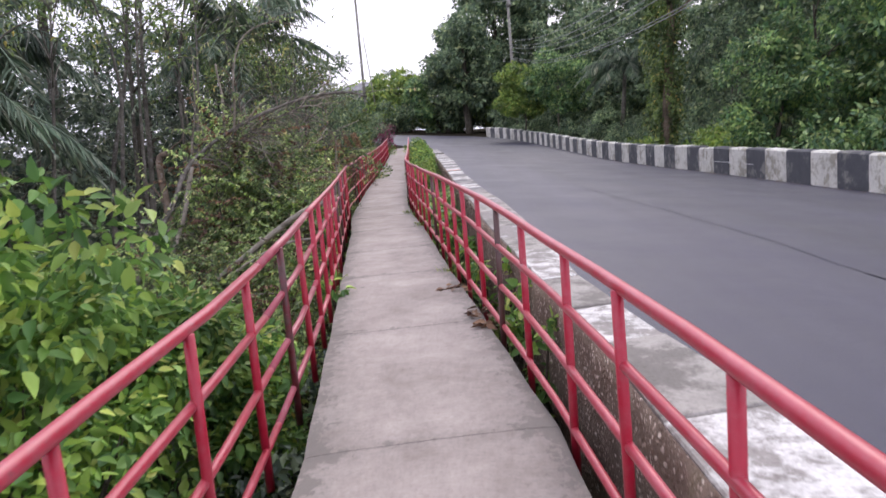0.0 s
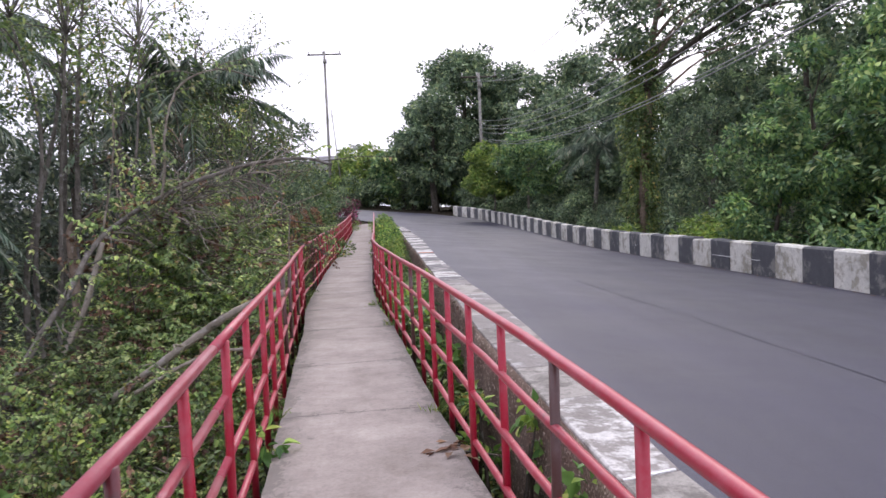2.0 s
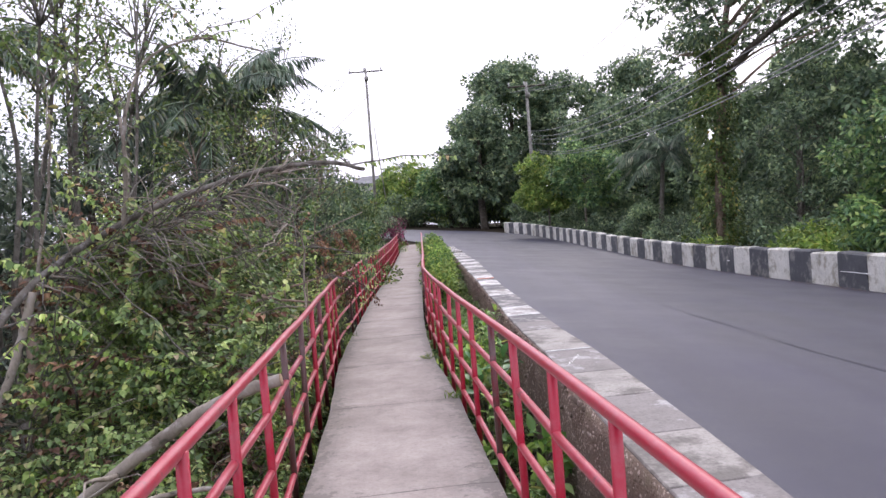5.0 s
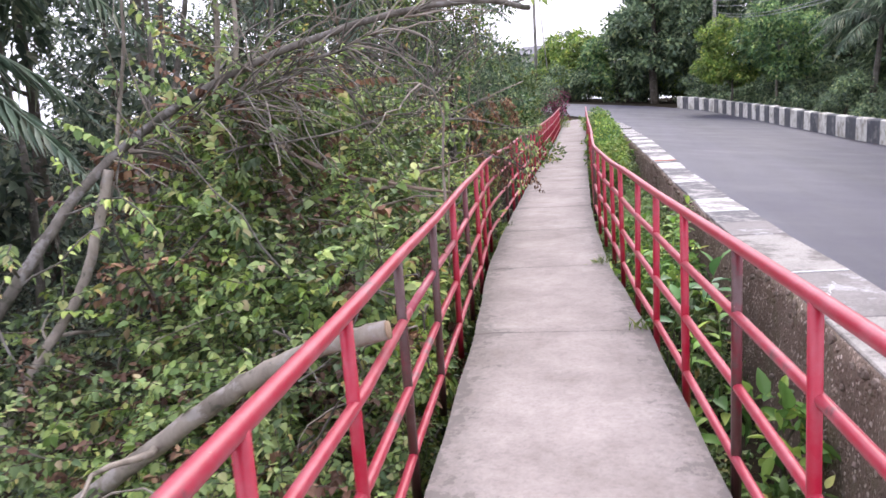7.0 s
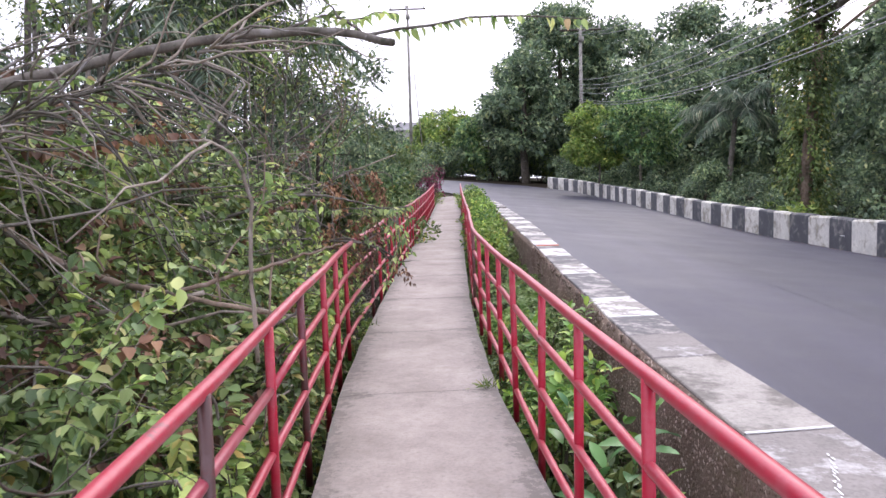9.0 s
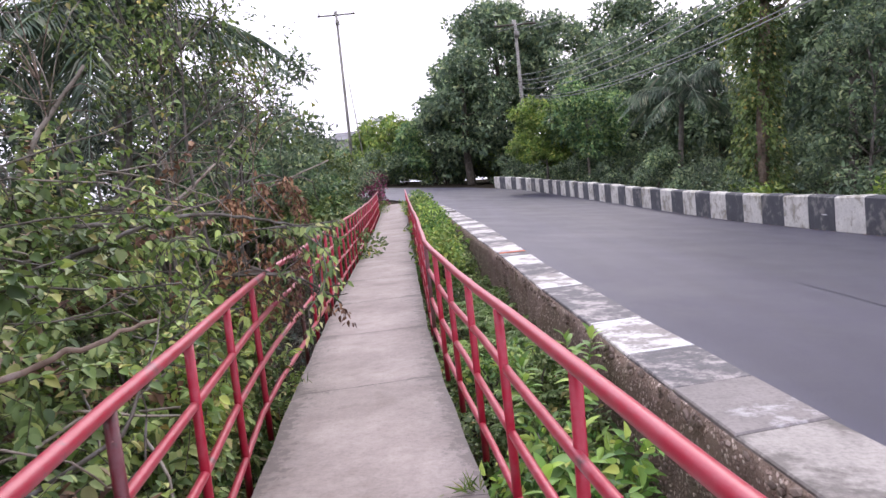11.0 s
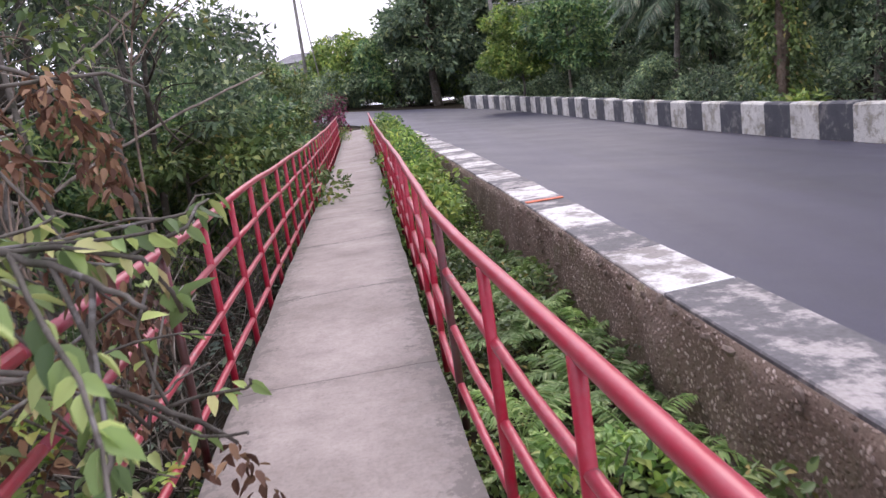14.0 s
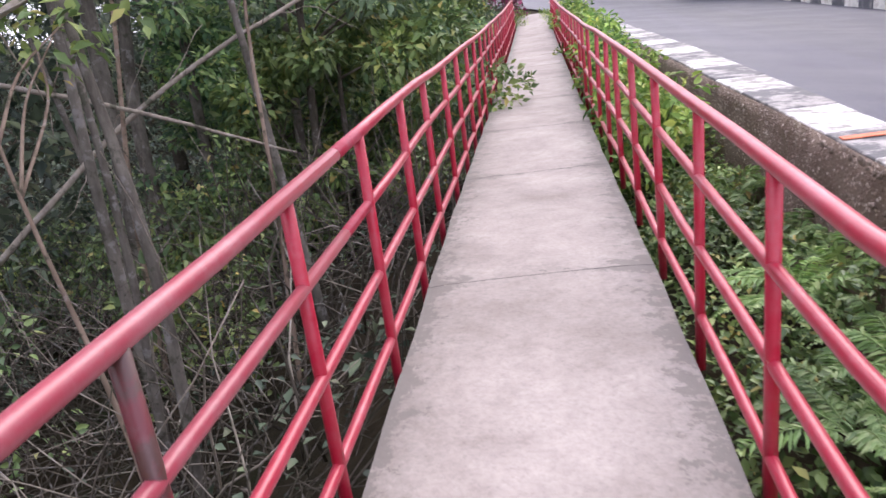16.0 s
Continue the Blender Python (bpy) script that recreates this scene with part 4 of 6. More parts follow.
def scatter_leaves(name, label, x, y, top, depth, size, mat, aspect=0.55, category="undergrowth", hang=0.3):
    """Loose undergrowth: leaves strewn through a layer below a height function."""
    n = len(x)
    z = top - depth * rng.uniform(0, 1, n) ** 1.6
    base = np.stack([x, y, z], -1)
    way = unit(rng.normal(0, 1, (n, 3)) * [1, 1, 0.6] + [0, 0, -hang])
    ln = size * rng.uniform(0.5, 1.35, n)
    ob = part(name, mesh_arrays(name, *leaf_arrays(base, way, ln, ln * aspect)), mat)
    return tagged(ob, label, category, kind="stuff")


# ---- beyond the barrier ----
MANGO = "tall dark mango tree with a dense clumpy crown"
tree(MANGO, 1.3, 76, 12.5, 3.6, 0.4, 14000, 0.46, M_leaf_wood, M_bark_dark, 0.05, 80, 1.25, low=-0.8, ragged=0.12)
tree(MANGO, 5.0, 82, 18.1, 5.2, 0.4, 24000, 0.46, M_leaf_wood, M_bark_dark, 0.1, 130, 1.5, low=-0.8, ragged=0.12)
tree(MANGO, 10.5, 82, 16.8, 4.6, 0.4, 20000, 0.46, M_leaf_wood, M_bark_dark, 0.1, 110, 1.4, low=-0.8, ragged=0.12)
tree(MANGO, 16.0, 74, 15.6, 4.8, 0.4, 20000, 0.46, M_leaf_wood, M_bark_dark, 0.05, 110, 1.4, low=-0.8, ragged=0.12)
tree("leafy tree of middle height behind the bend", -2.0, 80, 9.2, 3.2, 0.3, 9000, 0.42, M_leaf_creeper, M_bark_dark, 0.02, 44, 1.1, low=-0.9)
tree("leafy tree of middle height behind the bend", -7.0, 88, 8.6, 3.4, 0.3, 9000, 0.42, M_leaf_yellow, M_bark_dark, 0.02, 44, 1.1, low=-0.9)
tree("leafy tree of middle height behind the bend", -14.5, 95, 7.0, 3.6, 0.3, 8000, 0.42, M_leaf_creeper, M_bark_dark, 0.02, 44, 1.1, low=-0.9)
tree("yellow-green young tree behind the barrier", 4.9, 54.5, 5.4, 1.6, 0.08, 8000, 0.24, M_leaf_yellow, M_bark, 0.3, 40, 0.6, low=-0.9)
tree("rounded green young tree behind the barrier", 7.4, 53, 6.0, 2.1, 0.1, 12500, 0.25, M_leaf_creeper, M_bark_pale, 0.32, 56, 0.7, low=-0.9)
tree("dark green tree behind the barrier", 10.6, 62, 10.5, 3.6, 0.2, 12000, 0.36, M_leaf_wood, M_bark_dark, 0.05, 50, 1.1, low=-0.9)
tree("dark green tree in the wood", 16.0, 56, 10.5, 3.8, 0.25, 12000, 0.42, M_leaf_wood, M_bark_dark, 0.05, 50, 1.2, low=-0.9)
tree("dark green tree in the wood", 19.5, 47, 10.5, 4.2, 0.3, 12000, 0.42, M_leaf_wood, M_bark_dark, 0.05, 50, 1.3, low=-0.9)
tree("dark green tree in the wood", 23, 38, 10.0, 4.2, 0.3, 12000, 0.42, M_leaf_wood, M_bark_dark, 0.05, 50, 1.3, low=-0.9)
tree("thin tree with layered branches behind the barrier", 12.3, 33.5, 5.6, 2.0, 0.07, 3800, 0.18, M_leaf_wood, M_bark, 0.15, 60, 0.42, limbs=24)
tree("thin tree with layered branches behind the barrier", 15.5, 36.5, 7.5, 2.3, 0.08, 4200, 0.2, M_leaf_wood, M_bark, 0.15, 60, 0.45, limbs=24)
vine_tree = tree("big tree with its trunk overgrown by creepers", 10.5, 37.8, 16.5, 4.3, 0.3, 14500, 0.28, M_leaf_wood, M_bark_red, 0.4, 120, 1.0, lean=(1.9, -0.6), limbs=26)
n = 15000
h = rng.uniform(0.2, 10.5, n)
ang = rng.uniform(0, 2 * np.pi, n)
r = 0.33 + 0.7 * rng.random(n) ** 1.6 + 0.2 * np.sin(h * 1.3 + ang * 2)
keep = ~((np.abs(ang - 4.45 - 0.25 * np.sin(h)) < 0.24) & (h < 4.5)) & (np.sin(h * 1.9 + 3 * ang) > -0.75)
base = np.stack([r * np.cos(ang) + 0.03 * h, r * np.sin(ang) - 0.03 * h, h], -1)[keep]
way = unit(np.stack([np.cos(ang), np.sin(ang), np.full(n, -0.9)], -1)[keep] + rng.normal(0, 0.4, (keep.sum(), 3)))
ln = 0.15 * rng.uniform(0.6, 1.3, keep.sum())
stuff(part("creeper", mesh_arrays("creeper", *leaf_arrays(base, way, ln, ln * 0.7)), M_leaf_mid, vine_tree, "creeper leaves round the trunk"))
arm = Tubes()
arm.add(curve_points([(0.3, -0.4, 8.2), (2.2, -1.5, 10.0), (5.0, -3.0, 11.2), (8.5, -4.5, 11.0)], 8), 0.17, 0.05, 7)
arm.add(curve_points([(2.2, -1.5, 10.0), (4.0, -1.0, 11.6), (7.0, -1.0, 12.4)], 8), 0.1, 0.03, 6)
part("bough", arm.mesh("bough"), M_bark_dark, vine_tree, "long bare bough reaching over the road side")
CREEPER = "leafy tree hung with bright creepers behind the barrier"
tree(CREEPER, 9.4, 21.8, 3.4, 1.4, 0.1, 8100, 0.16, M_leaf_creeper, M_bark_dark, 0.0, 50, 0.42, low=-0.95, group="creeper trees")
tree(CREEPER, 10.9, 22.6, 5.2, 1.8, 0.12, 12150, 0.20, M_leaf_creeper, M_bark_dark, 0.0, 60, 0.5, low=-0.95, group="creeper trees")
tree(CREEPER, 11.8, 18.8, 6.2, 2.0, 0.14, 16200, 0.20, M_leaf_creeper, M_bark_dark, 0.0, 70, 0.5, low=-0.95, group="creeper trees")
tree(CREEPER, 14.4, 22.0, 9.2, 2.6, 0.14, 17000, 0.24, M_leaf_creeper, M_bark_dark, 0.0, 70, 0.6, low=-0.95, group="creeper trees")
tree(CREEPER, 13.5, 15.0, 7.2, 2.5, 0.14, 14850, 0.21, M_leaf_creeper, M_bark_dark, 0.0, 70, 0.6, low=-0.95, group="creeper trees")
tree(CREEPER, 17.5, 28.0, 8.5, 2.4, 0.14, 7000, 0.25, M_leaf_wood, M_bark_dark, 0.0, 60, 0.7, low=-0.95, group="creeper trees")
for x, y, zt in ((16.8, 34, 15.0), (18.5, 31, 15.0), (22, 25, 14.0), (20, 18, 10.5), (26, 31, 13.0)):
    tree("dark tree in the depth of the wood", x, y, zt, 3.4, 0.2, 7000, 0.34, M_leaf_wood, M_bark_dark, 0.1, 60, 0.9, limbs=14, group="wood", low=-0.9)
for n in range(22):
    y = 98 - n * 4.1
    x = 24 + 8 * (n % 3) + rng.uniform(-2, 2) - (7 if y > 66 else 0)
    tree("dark tree in the depth of the wood", x, y, rng.uniform(7, 10.5), 4.2, 0.25, 5000, 0.5, M_leaf_wood, M_bark_dark, 0.02, 36, 1.4, limbs=5, group="wood", low=-0.9)
palm("young coconut palm with drooping fronds behind the barrier", 10.0, 45.7, 4.5, 3.9, 20, 0.13, (0.55, 0), 0.62)
palm("young coconut palm with drooping fronds behind the barrier", 14.6, 39, 5.2, 3.4, 13, 0.15, (0.3, 0), 0.75)
for x, y, s, mt in ((8.75, 24.2, 1.0, 1), (8.8, 26.0, 1.1, 1), (7.9, 32.3, 0.8, 1), (8.9, 45, 1.2, 0), (7.6, 50, 0.9, 0), (9.8, 29, 1.2, 0), (9.0, 36.0, 0.8, 0), (13.5, 42, 1.6, 0), (8.2, 57, 1.4, 0), (6.4, 61.5, 1.2, 0), (4.6, 66, 1.2, 0), (9.4, 17, 1.3, 1), (10.0, 13.5, 1.4, 1), (9.6, 41, 1.2, 0), (9.3, 40.5, 0.55, 1)):
    shrub("leafy green shrub behind the barrier", x, y, float(ground_z(x, y)), (s * 1.0, s * 1.0, s * 1.7), int(2400 * s), 0.16, (M_leaf_wood, M_leaf_yellow)[mt] if y > 20 else M_leaf_creeper, clumps=22, group="roadside shrubs")
for n in range(17):
    x = -20 + n * 1.9
    y = 78.5 + abs(x + 2) * 0.1 + rng.uniform(0, 3)
    shrub("dull green bushes round the bend", x, y, float(ground_z(x, y)), (2.0, 1.8, 3.0), 2200, 0.3, M_leaf_wood if n % 3 else M_leaf_yellow, clumps=24, group="bend bushes")
for n in range(15):
    x = -22 + n * 3.4
    y = 91 + rng.uniform(0, 4)
    shrub("dull green bushes round the bend", x, y, float(ground_z(x, y)) - 0.3, (2.8, 2.0, 4.2), 2000, 0.4, M_leaf_wood, clumps=26, group="bend bushes")
n = 46000
y = rng.uniform(8, 84, n)
e = 0.5 + rng.random(n) ** 1.2 * 17
x = bar_x(np.minimum(y, 64)) + e
scatter_leaves("wood_undergrowth", "dark undergrowth filling the wood behind the barrier", x, y, ground_z(x, y) + 0.4 + 2.0 * smooth(2.0, 7, e) * (0.7 + 0.45 * fbm(x, y, 0.5)), 2.6, 0.23, M_leaf_wood)

# ---- the ravine side ----
SLENDER = "slender tree with a pale bent trunk and sparse leaves"
for x, y, zt, r, ln in ((-8.9, 18.6, 8.2, 0.09, (1.3, 0.3)), (-8.5, 19.6, 9.0, 0.1, (1.0, 0)), (-8.0, 20.4, 8.4, 0.08, (1.3, 0.5)), (-9.0, 11.6, 6.6, 0.1, (1.7, 0.2)), (-5.9, 26.8, 8.0, 0.09, (0.3, 0.2)), (-7.2, 26.6, 8.2, 0.1, (-0.3, 0.4)), (-7.6, 25.6, 7.5, 0.12, (0.4, 0.4)), (-10.5, 15.5, 8.0, 0.09, (0.9, 0)), (-6.8, 15.5, 6.8, 0.06, (0.6, 0.3)), (-7.4, 16.4, 7.5, 0.07, (-0.4, 0.2)), (-6.4, 17.6, 7.0, 0.06, (0.8, 0)), (-9.6, 21.5, 8.5, 0.09, (0.5, 0.3)), (-7.9, 13.4, 6.0, 0.06, (0.9, 0.4)), (-11.5, 18.0, 8.4, 0.1, (1.2, 0)), (-7.2, 20.6, 7.8, 0.07, (-0.6, 0.2))):
    tree(SLENDER, x, y, zt, 1.35, r, 620, 0.12, M_leaf_mid, M_bark, 0.55, 36, 0.36, lean=ln, limbs=14, group="slender trees")
palm("coconut palm with grey hanging fronds in the ravine", -7.0, 24, 5.05, 4.0, 24, 0.085, (0.4, 0), 0.5)
palm("coconut palm with grey hanging fronds in the ravine", -11.0, 16.0, 4.2, 4.2, 16, 0.16, (0.3, 0), 0.75)
palm("coconut palm with grey hanging fronds in the ravine", -13.0, 24, 7.0, 3.8, 16, 0.16, (0.3, 0), 0.7)
palm("coconut palm with grey hanging fronds in the ravine", -9.2, 12.5, 2.6, 3.8, 12, 0.15, (0.2, 0), 0.85)
palm("coconut palm with grey hanging fronds in the ravine", -10.8, 9.0, 4.8, 4.2, 15, 0.16, (0.4, 0), 0.7)
for x, y, zt, r, ln in ((-4.05, 19.95, 4.8, 0.075, (0.05, 0.1)), (-4.7, 20.7, 5.2, 0.085, (-0.35, 0.2)), (-4.62, 20.45, 4.8, 0.06, (0.25, 0.3)), (-6.2, 22.8, 5.4, 0.08, (-0.5, 0.2)), (-4.0, 22.3, 4.6, 0.09, (-0.7, 0.3)), (-5.4, 21.8, 5.0, 0.05, (0.3, 0.4)), (-3.75, 20.9, 4.2, 0.035, (0.45, 0.4)), (-6.9, 18.4, 5.0, 0.07, (0.3, 0.2)), (-5.0, 18.9, 4.4, 0.05, (-0.4, 0.2)), (-3.6, 19.0, 2.6, 0.03, (-0.5, 0.3))):
    tree("thin bare-stemmed tree in the ravine", x, y, zt, 0.9, r * 0.58, 420, 0.1, M_leaf_mid, M_bark if r > 0.055 else M_bark_red, 0.6, 20, 0.3, lean=ln, limbs=12, group="thin trees")
RAVINE = "leafy tree in the ravine"
for x, y, zt, sp, mt in ((-24, 38, 9.0, 4.0, 0), (-19.5, 41, 9.4, 4.0, 1), (-15.5, 38, 8.6, 3.4, 0), (-12, 37, 7.6, 2.8, 1), (-9.0, 36, 5.8, 2.3, 0), (-28, 27, 9.0, 4.0, 1), (-22, 24, 8.0, 3.4, 0), (-17.5, 18, 5.6, 3.0, 0), (-20, 12, 6.0, 3.4, 1), (-14, 9, 4.2, 2.6, 0), (-13, 14, 5.0, 2.4, 0), (-16, 22, 6.6, 3.0, 0), (-12.2, 19.5, 6.0, 2.4, 1), (-11, 26, 7.4, 2.4, 0), (-20, 32, 8.6, 3.4, 0), (-25, 16, 8.5, 3.6, 0), (-30, 45, 11, 4.6, 0), (-23, 50, 11, 4.6, 1), (-16, 52, 9.5, 4.0, 0), (-12, 58, 8.0, 3.4, 1), (-13.5, 47, 7.8, 3.0, 0), (-16.5, 29, 5.5, 2.8, 0)):
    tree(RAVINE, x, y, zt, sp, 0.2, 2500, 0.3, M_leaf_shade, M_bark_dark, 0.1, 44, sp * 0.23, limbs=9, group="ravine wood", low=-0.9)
tree("dark leafy tree leaning over the ravine edge", -5.4, 26.0, 5.2, 1.5, 0.08, 3400, 0.15, M_leaf_wood, M_bark_dark, 0.3, 50, 0.4, lean=(0.6, 0), limbs=18)
tree("dark leafy tree leaning over the ravine edge", -8.8, 28.5, 6.4, 2.4, 0.14, 6500, 0.18, M_leaf_shade, M_bark_dark, 0.15, 60, 0.55, limbs=14)
BUSHY = "dense green bushy tree beside the walkway"
for x, y, zt in ((-4.9, 26.5, 1.7), (-5.2, 30, 2.5), (-5.9, 34, 3.1), (-6.3, 38.5, 3.6), (-6.2, 43, 3.4), (-7.5, 48, 3.8), (-8.6, 53, 4.2), (-7.8, 31, 3.4), (-8.6, 41, 4.6), (-6.4, 27.5, 2.2)):
    tree(BUSHY, x, y, zt, 1.8, 0.08, 12000, 0.15, (M_leaf_creeper, M_leaf_wood, M_leaf_mid)[int(y) % 3], M_bark_dark, 0.0, 60, 0.48, group="bushy trees", low=-0.95)

# bright bush beside the start of the walkway
for x, y, zt, s in ((-1.95, 2.2, 1.0, 0.72), (-2.0, 3.2, 1.0, 0.75), (-2.25, 4.1, 0.9, 0.75), (-2.0, 4.8, 0.35, 0.6), (-1.9, 1.1, 1.0, 0.8), (-2.9, 3.0, 0.85, 1.0), (-3.2, 4.6, 0.55, 1.0), (-1.8, 0.0, 0.9, 0.8), (-1.75, 5.7, -0.2, 0.5), (-2.8, 1.5, 0.85, 0.9), (-3.7, 6.0, 0.2, 1.0)):
    shrub("bush with broad bright green leaves beside the railing", x, y, -1.25, (s * 0.85, s * 0.85, zt + 1.33), 2900, 0.105, M_leaf_bright, clumps=34, clump=0.25, aspect=0.52, group="bright bushes")
shrub("tall shoot with bright green leaves", -1.95, 3.0, -1.0, (0.22, 0.3, 2.6), 150, 0.16, M_leaf_bright, stems=3, clumps=6, clump=0.2, group="bright bushes")


def edge_x(y):
    """Left rim of what the walkway and its railing take up."""
    return np.minimum(walk_x(y) - half_w(y), np.where(np.asarray(y) < 16.4, rail_left_near(y), walk_x(y) - 0.62))


def brush_top(x, y):
    """Top of the tangle of felled branches and creepers beside the left railing."""
    d = edge_x(y) - x
    along = smooth(7.6 + 1.8 * smooth(0.4, 1.6, d), 12.0 + 0.6 * smooth(0.4, 1.6, d), y) * (1 - smooth(15.9, 17.2, y))
    return -1.15 + 0.55 * smooth(3, 7, y) * (1 - along) * smooth(0, 0.6, d) * (1 - smooth(2.5, 5, d)) + along * (1.45 + 1.45 * smooth(0.1, 1.7, d) * (1 - smooth(1.8, 2.8, d)) - 1.7 * smooth(2.0, 3.2, d) + 0.4 * fbm(x, y, 1.6)) - (1 - along) * 0.4 * smooth(0, 4, d) + 0.22 * fbm(x, y, 2.7, 1.0)


def clear_of_path(p, margin=0.06):
    """Pushes points of a branch out of the way of whoever walks here."""
    p = np.array(p, float)
    low = p[:, 2] < 2.0
    p[low, 0] = np.minimum(p[low, 0], edge_x(p[low, 1]) - margin)
    return p


def spray(path, spacing, size, start=0.25, hang=0.25):
    """Leaves set alternately along a twig: base, direction and length of each."""
    p = np.asarray(path, float)
    seg = np.linalg.norm(np.diff(p, axis=0), axis=1)
    s_ = np.concatenate([[0], np.cumsum(seg)])
    at = np.arange(s_[-1] * start, s_[-1], spacing)
    at = np.clip(at + rng.normal(0, spacing * 0.8, len(at)), 0, s_[-1])
    base = np.stack([np.interp(at, s_, p[:, c]) for c in range(3)], -1)
    way = unit(np.stack([np.interp(at, s_[:-1] + seg / 2, unit(np.diff(p, axis=0))[:, c]) for c in range(3)], -1))
    side = unit(np.cross(way, [0, 0, 1.0] + rng.normal(0, 0.3, (len(at), 3)))) * np.where(np.arange(len(at)) % 2, 1.0, -1.0)[:, None]
    d = way * 0.55 + side * 0.8 + rng.normal(0, 0.3, (len(at), 3)) + [0, 0, -hang]
    return base, d, size * rng.uniform(0.6, 1.25, len(at))


def leafy_twigs(count, place, size, spacing, mats):
    """Twigs full of leaves; every material takes its share of the twigs."""
    wood, sets = Tubes(), [[] for _ in mats]
    for q in range(count):
        start, d, ln = place()
        p = clear_of_path(limb_path(start, d, ln, 5, 0.25, -0.05))
        wood.add(p, 0.002 + 0.0022 * ln, 0.0012, 4)
        sets[int(rng.choice(len(mats), p=[m[1] for m in mats]))].append(spray(p, spacing, size * (0.76 if start[1] < 10.6 else 1.0), 0.2, rng.uniform(0.1, 1.1)))
    out = []
    for group, (mat, _) in zip(sets, mats):
        b, d, ln = (np.concatenate([g[c] for g in group]) for c in range(3))
        out.append((ovate_arrays(b, d, ln, ln * rng.uniform(0.52, 0.78, len(ln))), mat))
    return wood, out


n = 70000
y = rng.uniform(3, 17.6, n)
d = 0.06 + rng.random(n) ** 1.5 * 4.2
x = edge_x(y) - d
scatter_leaves("brush_leaves", "tangle of wilting leaves and creepers over felled branches", x, y, brush_top(x, y) - 0.15 + 0.1 * rng.normal(0, 1, n), 0.7, 0.062, M_leaf_mid, 0.6)


def brush_twig():
    if rng.random() < 0.2:
        y = rng.uniform(6.6, 10.8)
        z = -0.8 + 0.65 * float(smooth(6.5, 9.5, y)) + rng.uniform(-0.15, 0.2)
        return (float(edge_x(y)) - rng.uniform(0.3, 3.6), y, z), (rng.normal(0.1, 0.8), rng.normal(0, 0.8), rng.normal(0.3, 0.3)), rng.uniform(0.35, 0.9)
    y = rng.uniform(6.8, 17.2)
    x = float(edge_x(y)) - 0.15 - (2.1 + 0.9 * float(smooth(11, 13, y))) * rng.random() ** 1.15
    z = float(brush_top(x, y)) - rng.uniform(0.0, 0.45)
    return (x, y, z), (rng.normal(0.1, 0.8), rng.normal(0, 0.8), rng.normal(0.35, 0.4)), rng.uniform(0.35, 1.1)


wood, groups = leafy_twigs(4000, brush_twig, 0.064, 0.017, [(M_leaf_brush, 0.44), (M_leaf_mid, 0.28), (M_leaf_yellow, 0.15), (M_leaf_dry, 0.13)])
tagged(part("brush_stems", wood.mesh("brush_stems"), M_bark_dark), "thin stems of the wilting brush", "twigs", kind="stuff")
for (v, f), mat in groups:
    tagged(part("brush_foliage", mesh_arrays("brush_foliage", v, f), mat), "leafy sprays on the felled branches beside the railing", "brush", kind="stuff")
twigs = Tubes()
for q in range(160):
    y = rng.uniform(9.8, 17.2)
    x = float(edge_x(y)) - rng.uniform(0.25, 3.0)
    z = float(brush_top(x, y)) + rng.uniform(0.0, 0.4)
    ln = rng.uniform(0.5, 1.8)
    p = clear_of_path(limb_path((x, y, z), (rng.normal(0.2, 0.8), rng.normal(0, 0.7), rng.normal(0.25, 0.45)), ln, 7, 0.2, -0.05), 0.08)
    twigs.add(p, 0.002 + 0.003 * ln, 0.0015, 5)
tagged(part("brush_twigs", twigs.mesh("brush_twigs"), M_bark), "dry grey twigs sticking out of the brush", "twigs", kind="stuff")

# bare sticks and broken limbs woven through the brush
pale_sticks, grey_sticks = Tubes(), Tubes()
for q in range(230):
    y = rng.uniform(8.2, 16.9)
    x = float(edge_x(y)) - 0.2 - 2.9 * rng.random() ** 0.9
    z = float(brush_top(x, y)) + rng.uniform(-0.3, 0.22)
    ln = rng.uniform(0.5, 2.2)
    p = clear_of_path(limb_path((x, y, z), (rng.normal(0.35, 0.8), rng.normal(0.1, 0.7), rng.normal(0.12, 0.32)), ln, 8, 0.16, -0.06), 0.08)
    (pale_sticks if q % 2 == 0 else grey_sticks).add(p, 0.003 + 0.004 * ln * rng.uniform(0.4, 1.3), 0.002, 5)
for q in range(110):
    u = rng.random()
    a = np.array([-3.87 + 1.85 * u, 11.12 + 1.15 * u, 1.36 + 0.88 * u])
    p = limb_path(a, (rng.normal(0.6, 0.45), rng.normal(0.3, 0.4), rng.normal(0.15, 0.4)), rng.uniform(0.4, 1.3), 7, 0.2, -0.08)
    (pale_sticks if q % 2 == 0 else grey_sticks).add(clear_of_path(p, 0.1), 0.0075, 0.002, 5)
tagged(part("brush_sticks", pale_sticks.mesh("brush_sticks"), M_bark_pale), "pale bare sticks woven through the brush", "sticks", kind="stuff")
tagged(part("brush_sticks", grey_sticks.mesh("brush_sticks"), M_bark), "grey broken sticks woven through the brush", "sticks", kind="stuff")

# a dark thicket closes the ravine's far side
n = 60000
y = rng.uniform(0, 62, n)
x = -8.5 - 26 * rng.random(n) ** 1.3
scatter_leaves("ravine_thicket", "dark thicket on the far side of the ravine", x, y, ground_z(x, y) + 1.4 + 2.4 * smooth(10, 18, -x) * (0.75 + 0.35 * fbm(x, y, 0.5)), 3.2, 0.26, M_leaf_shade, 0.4)

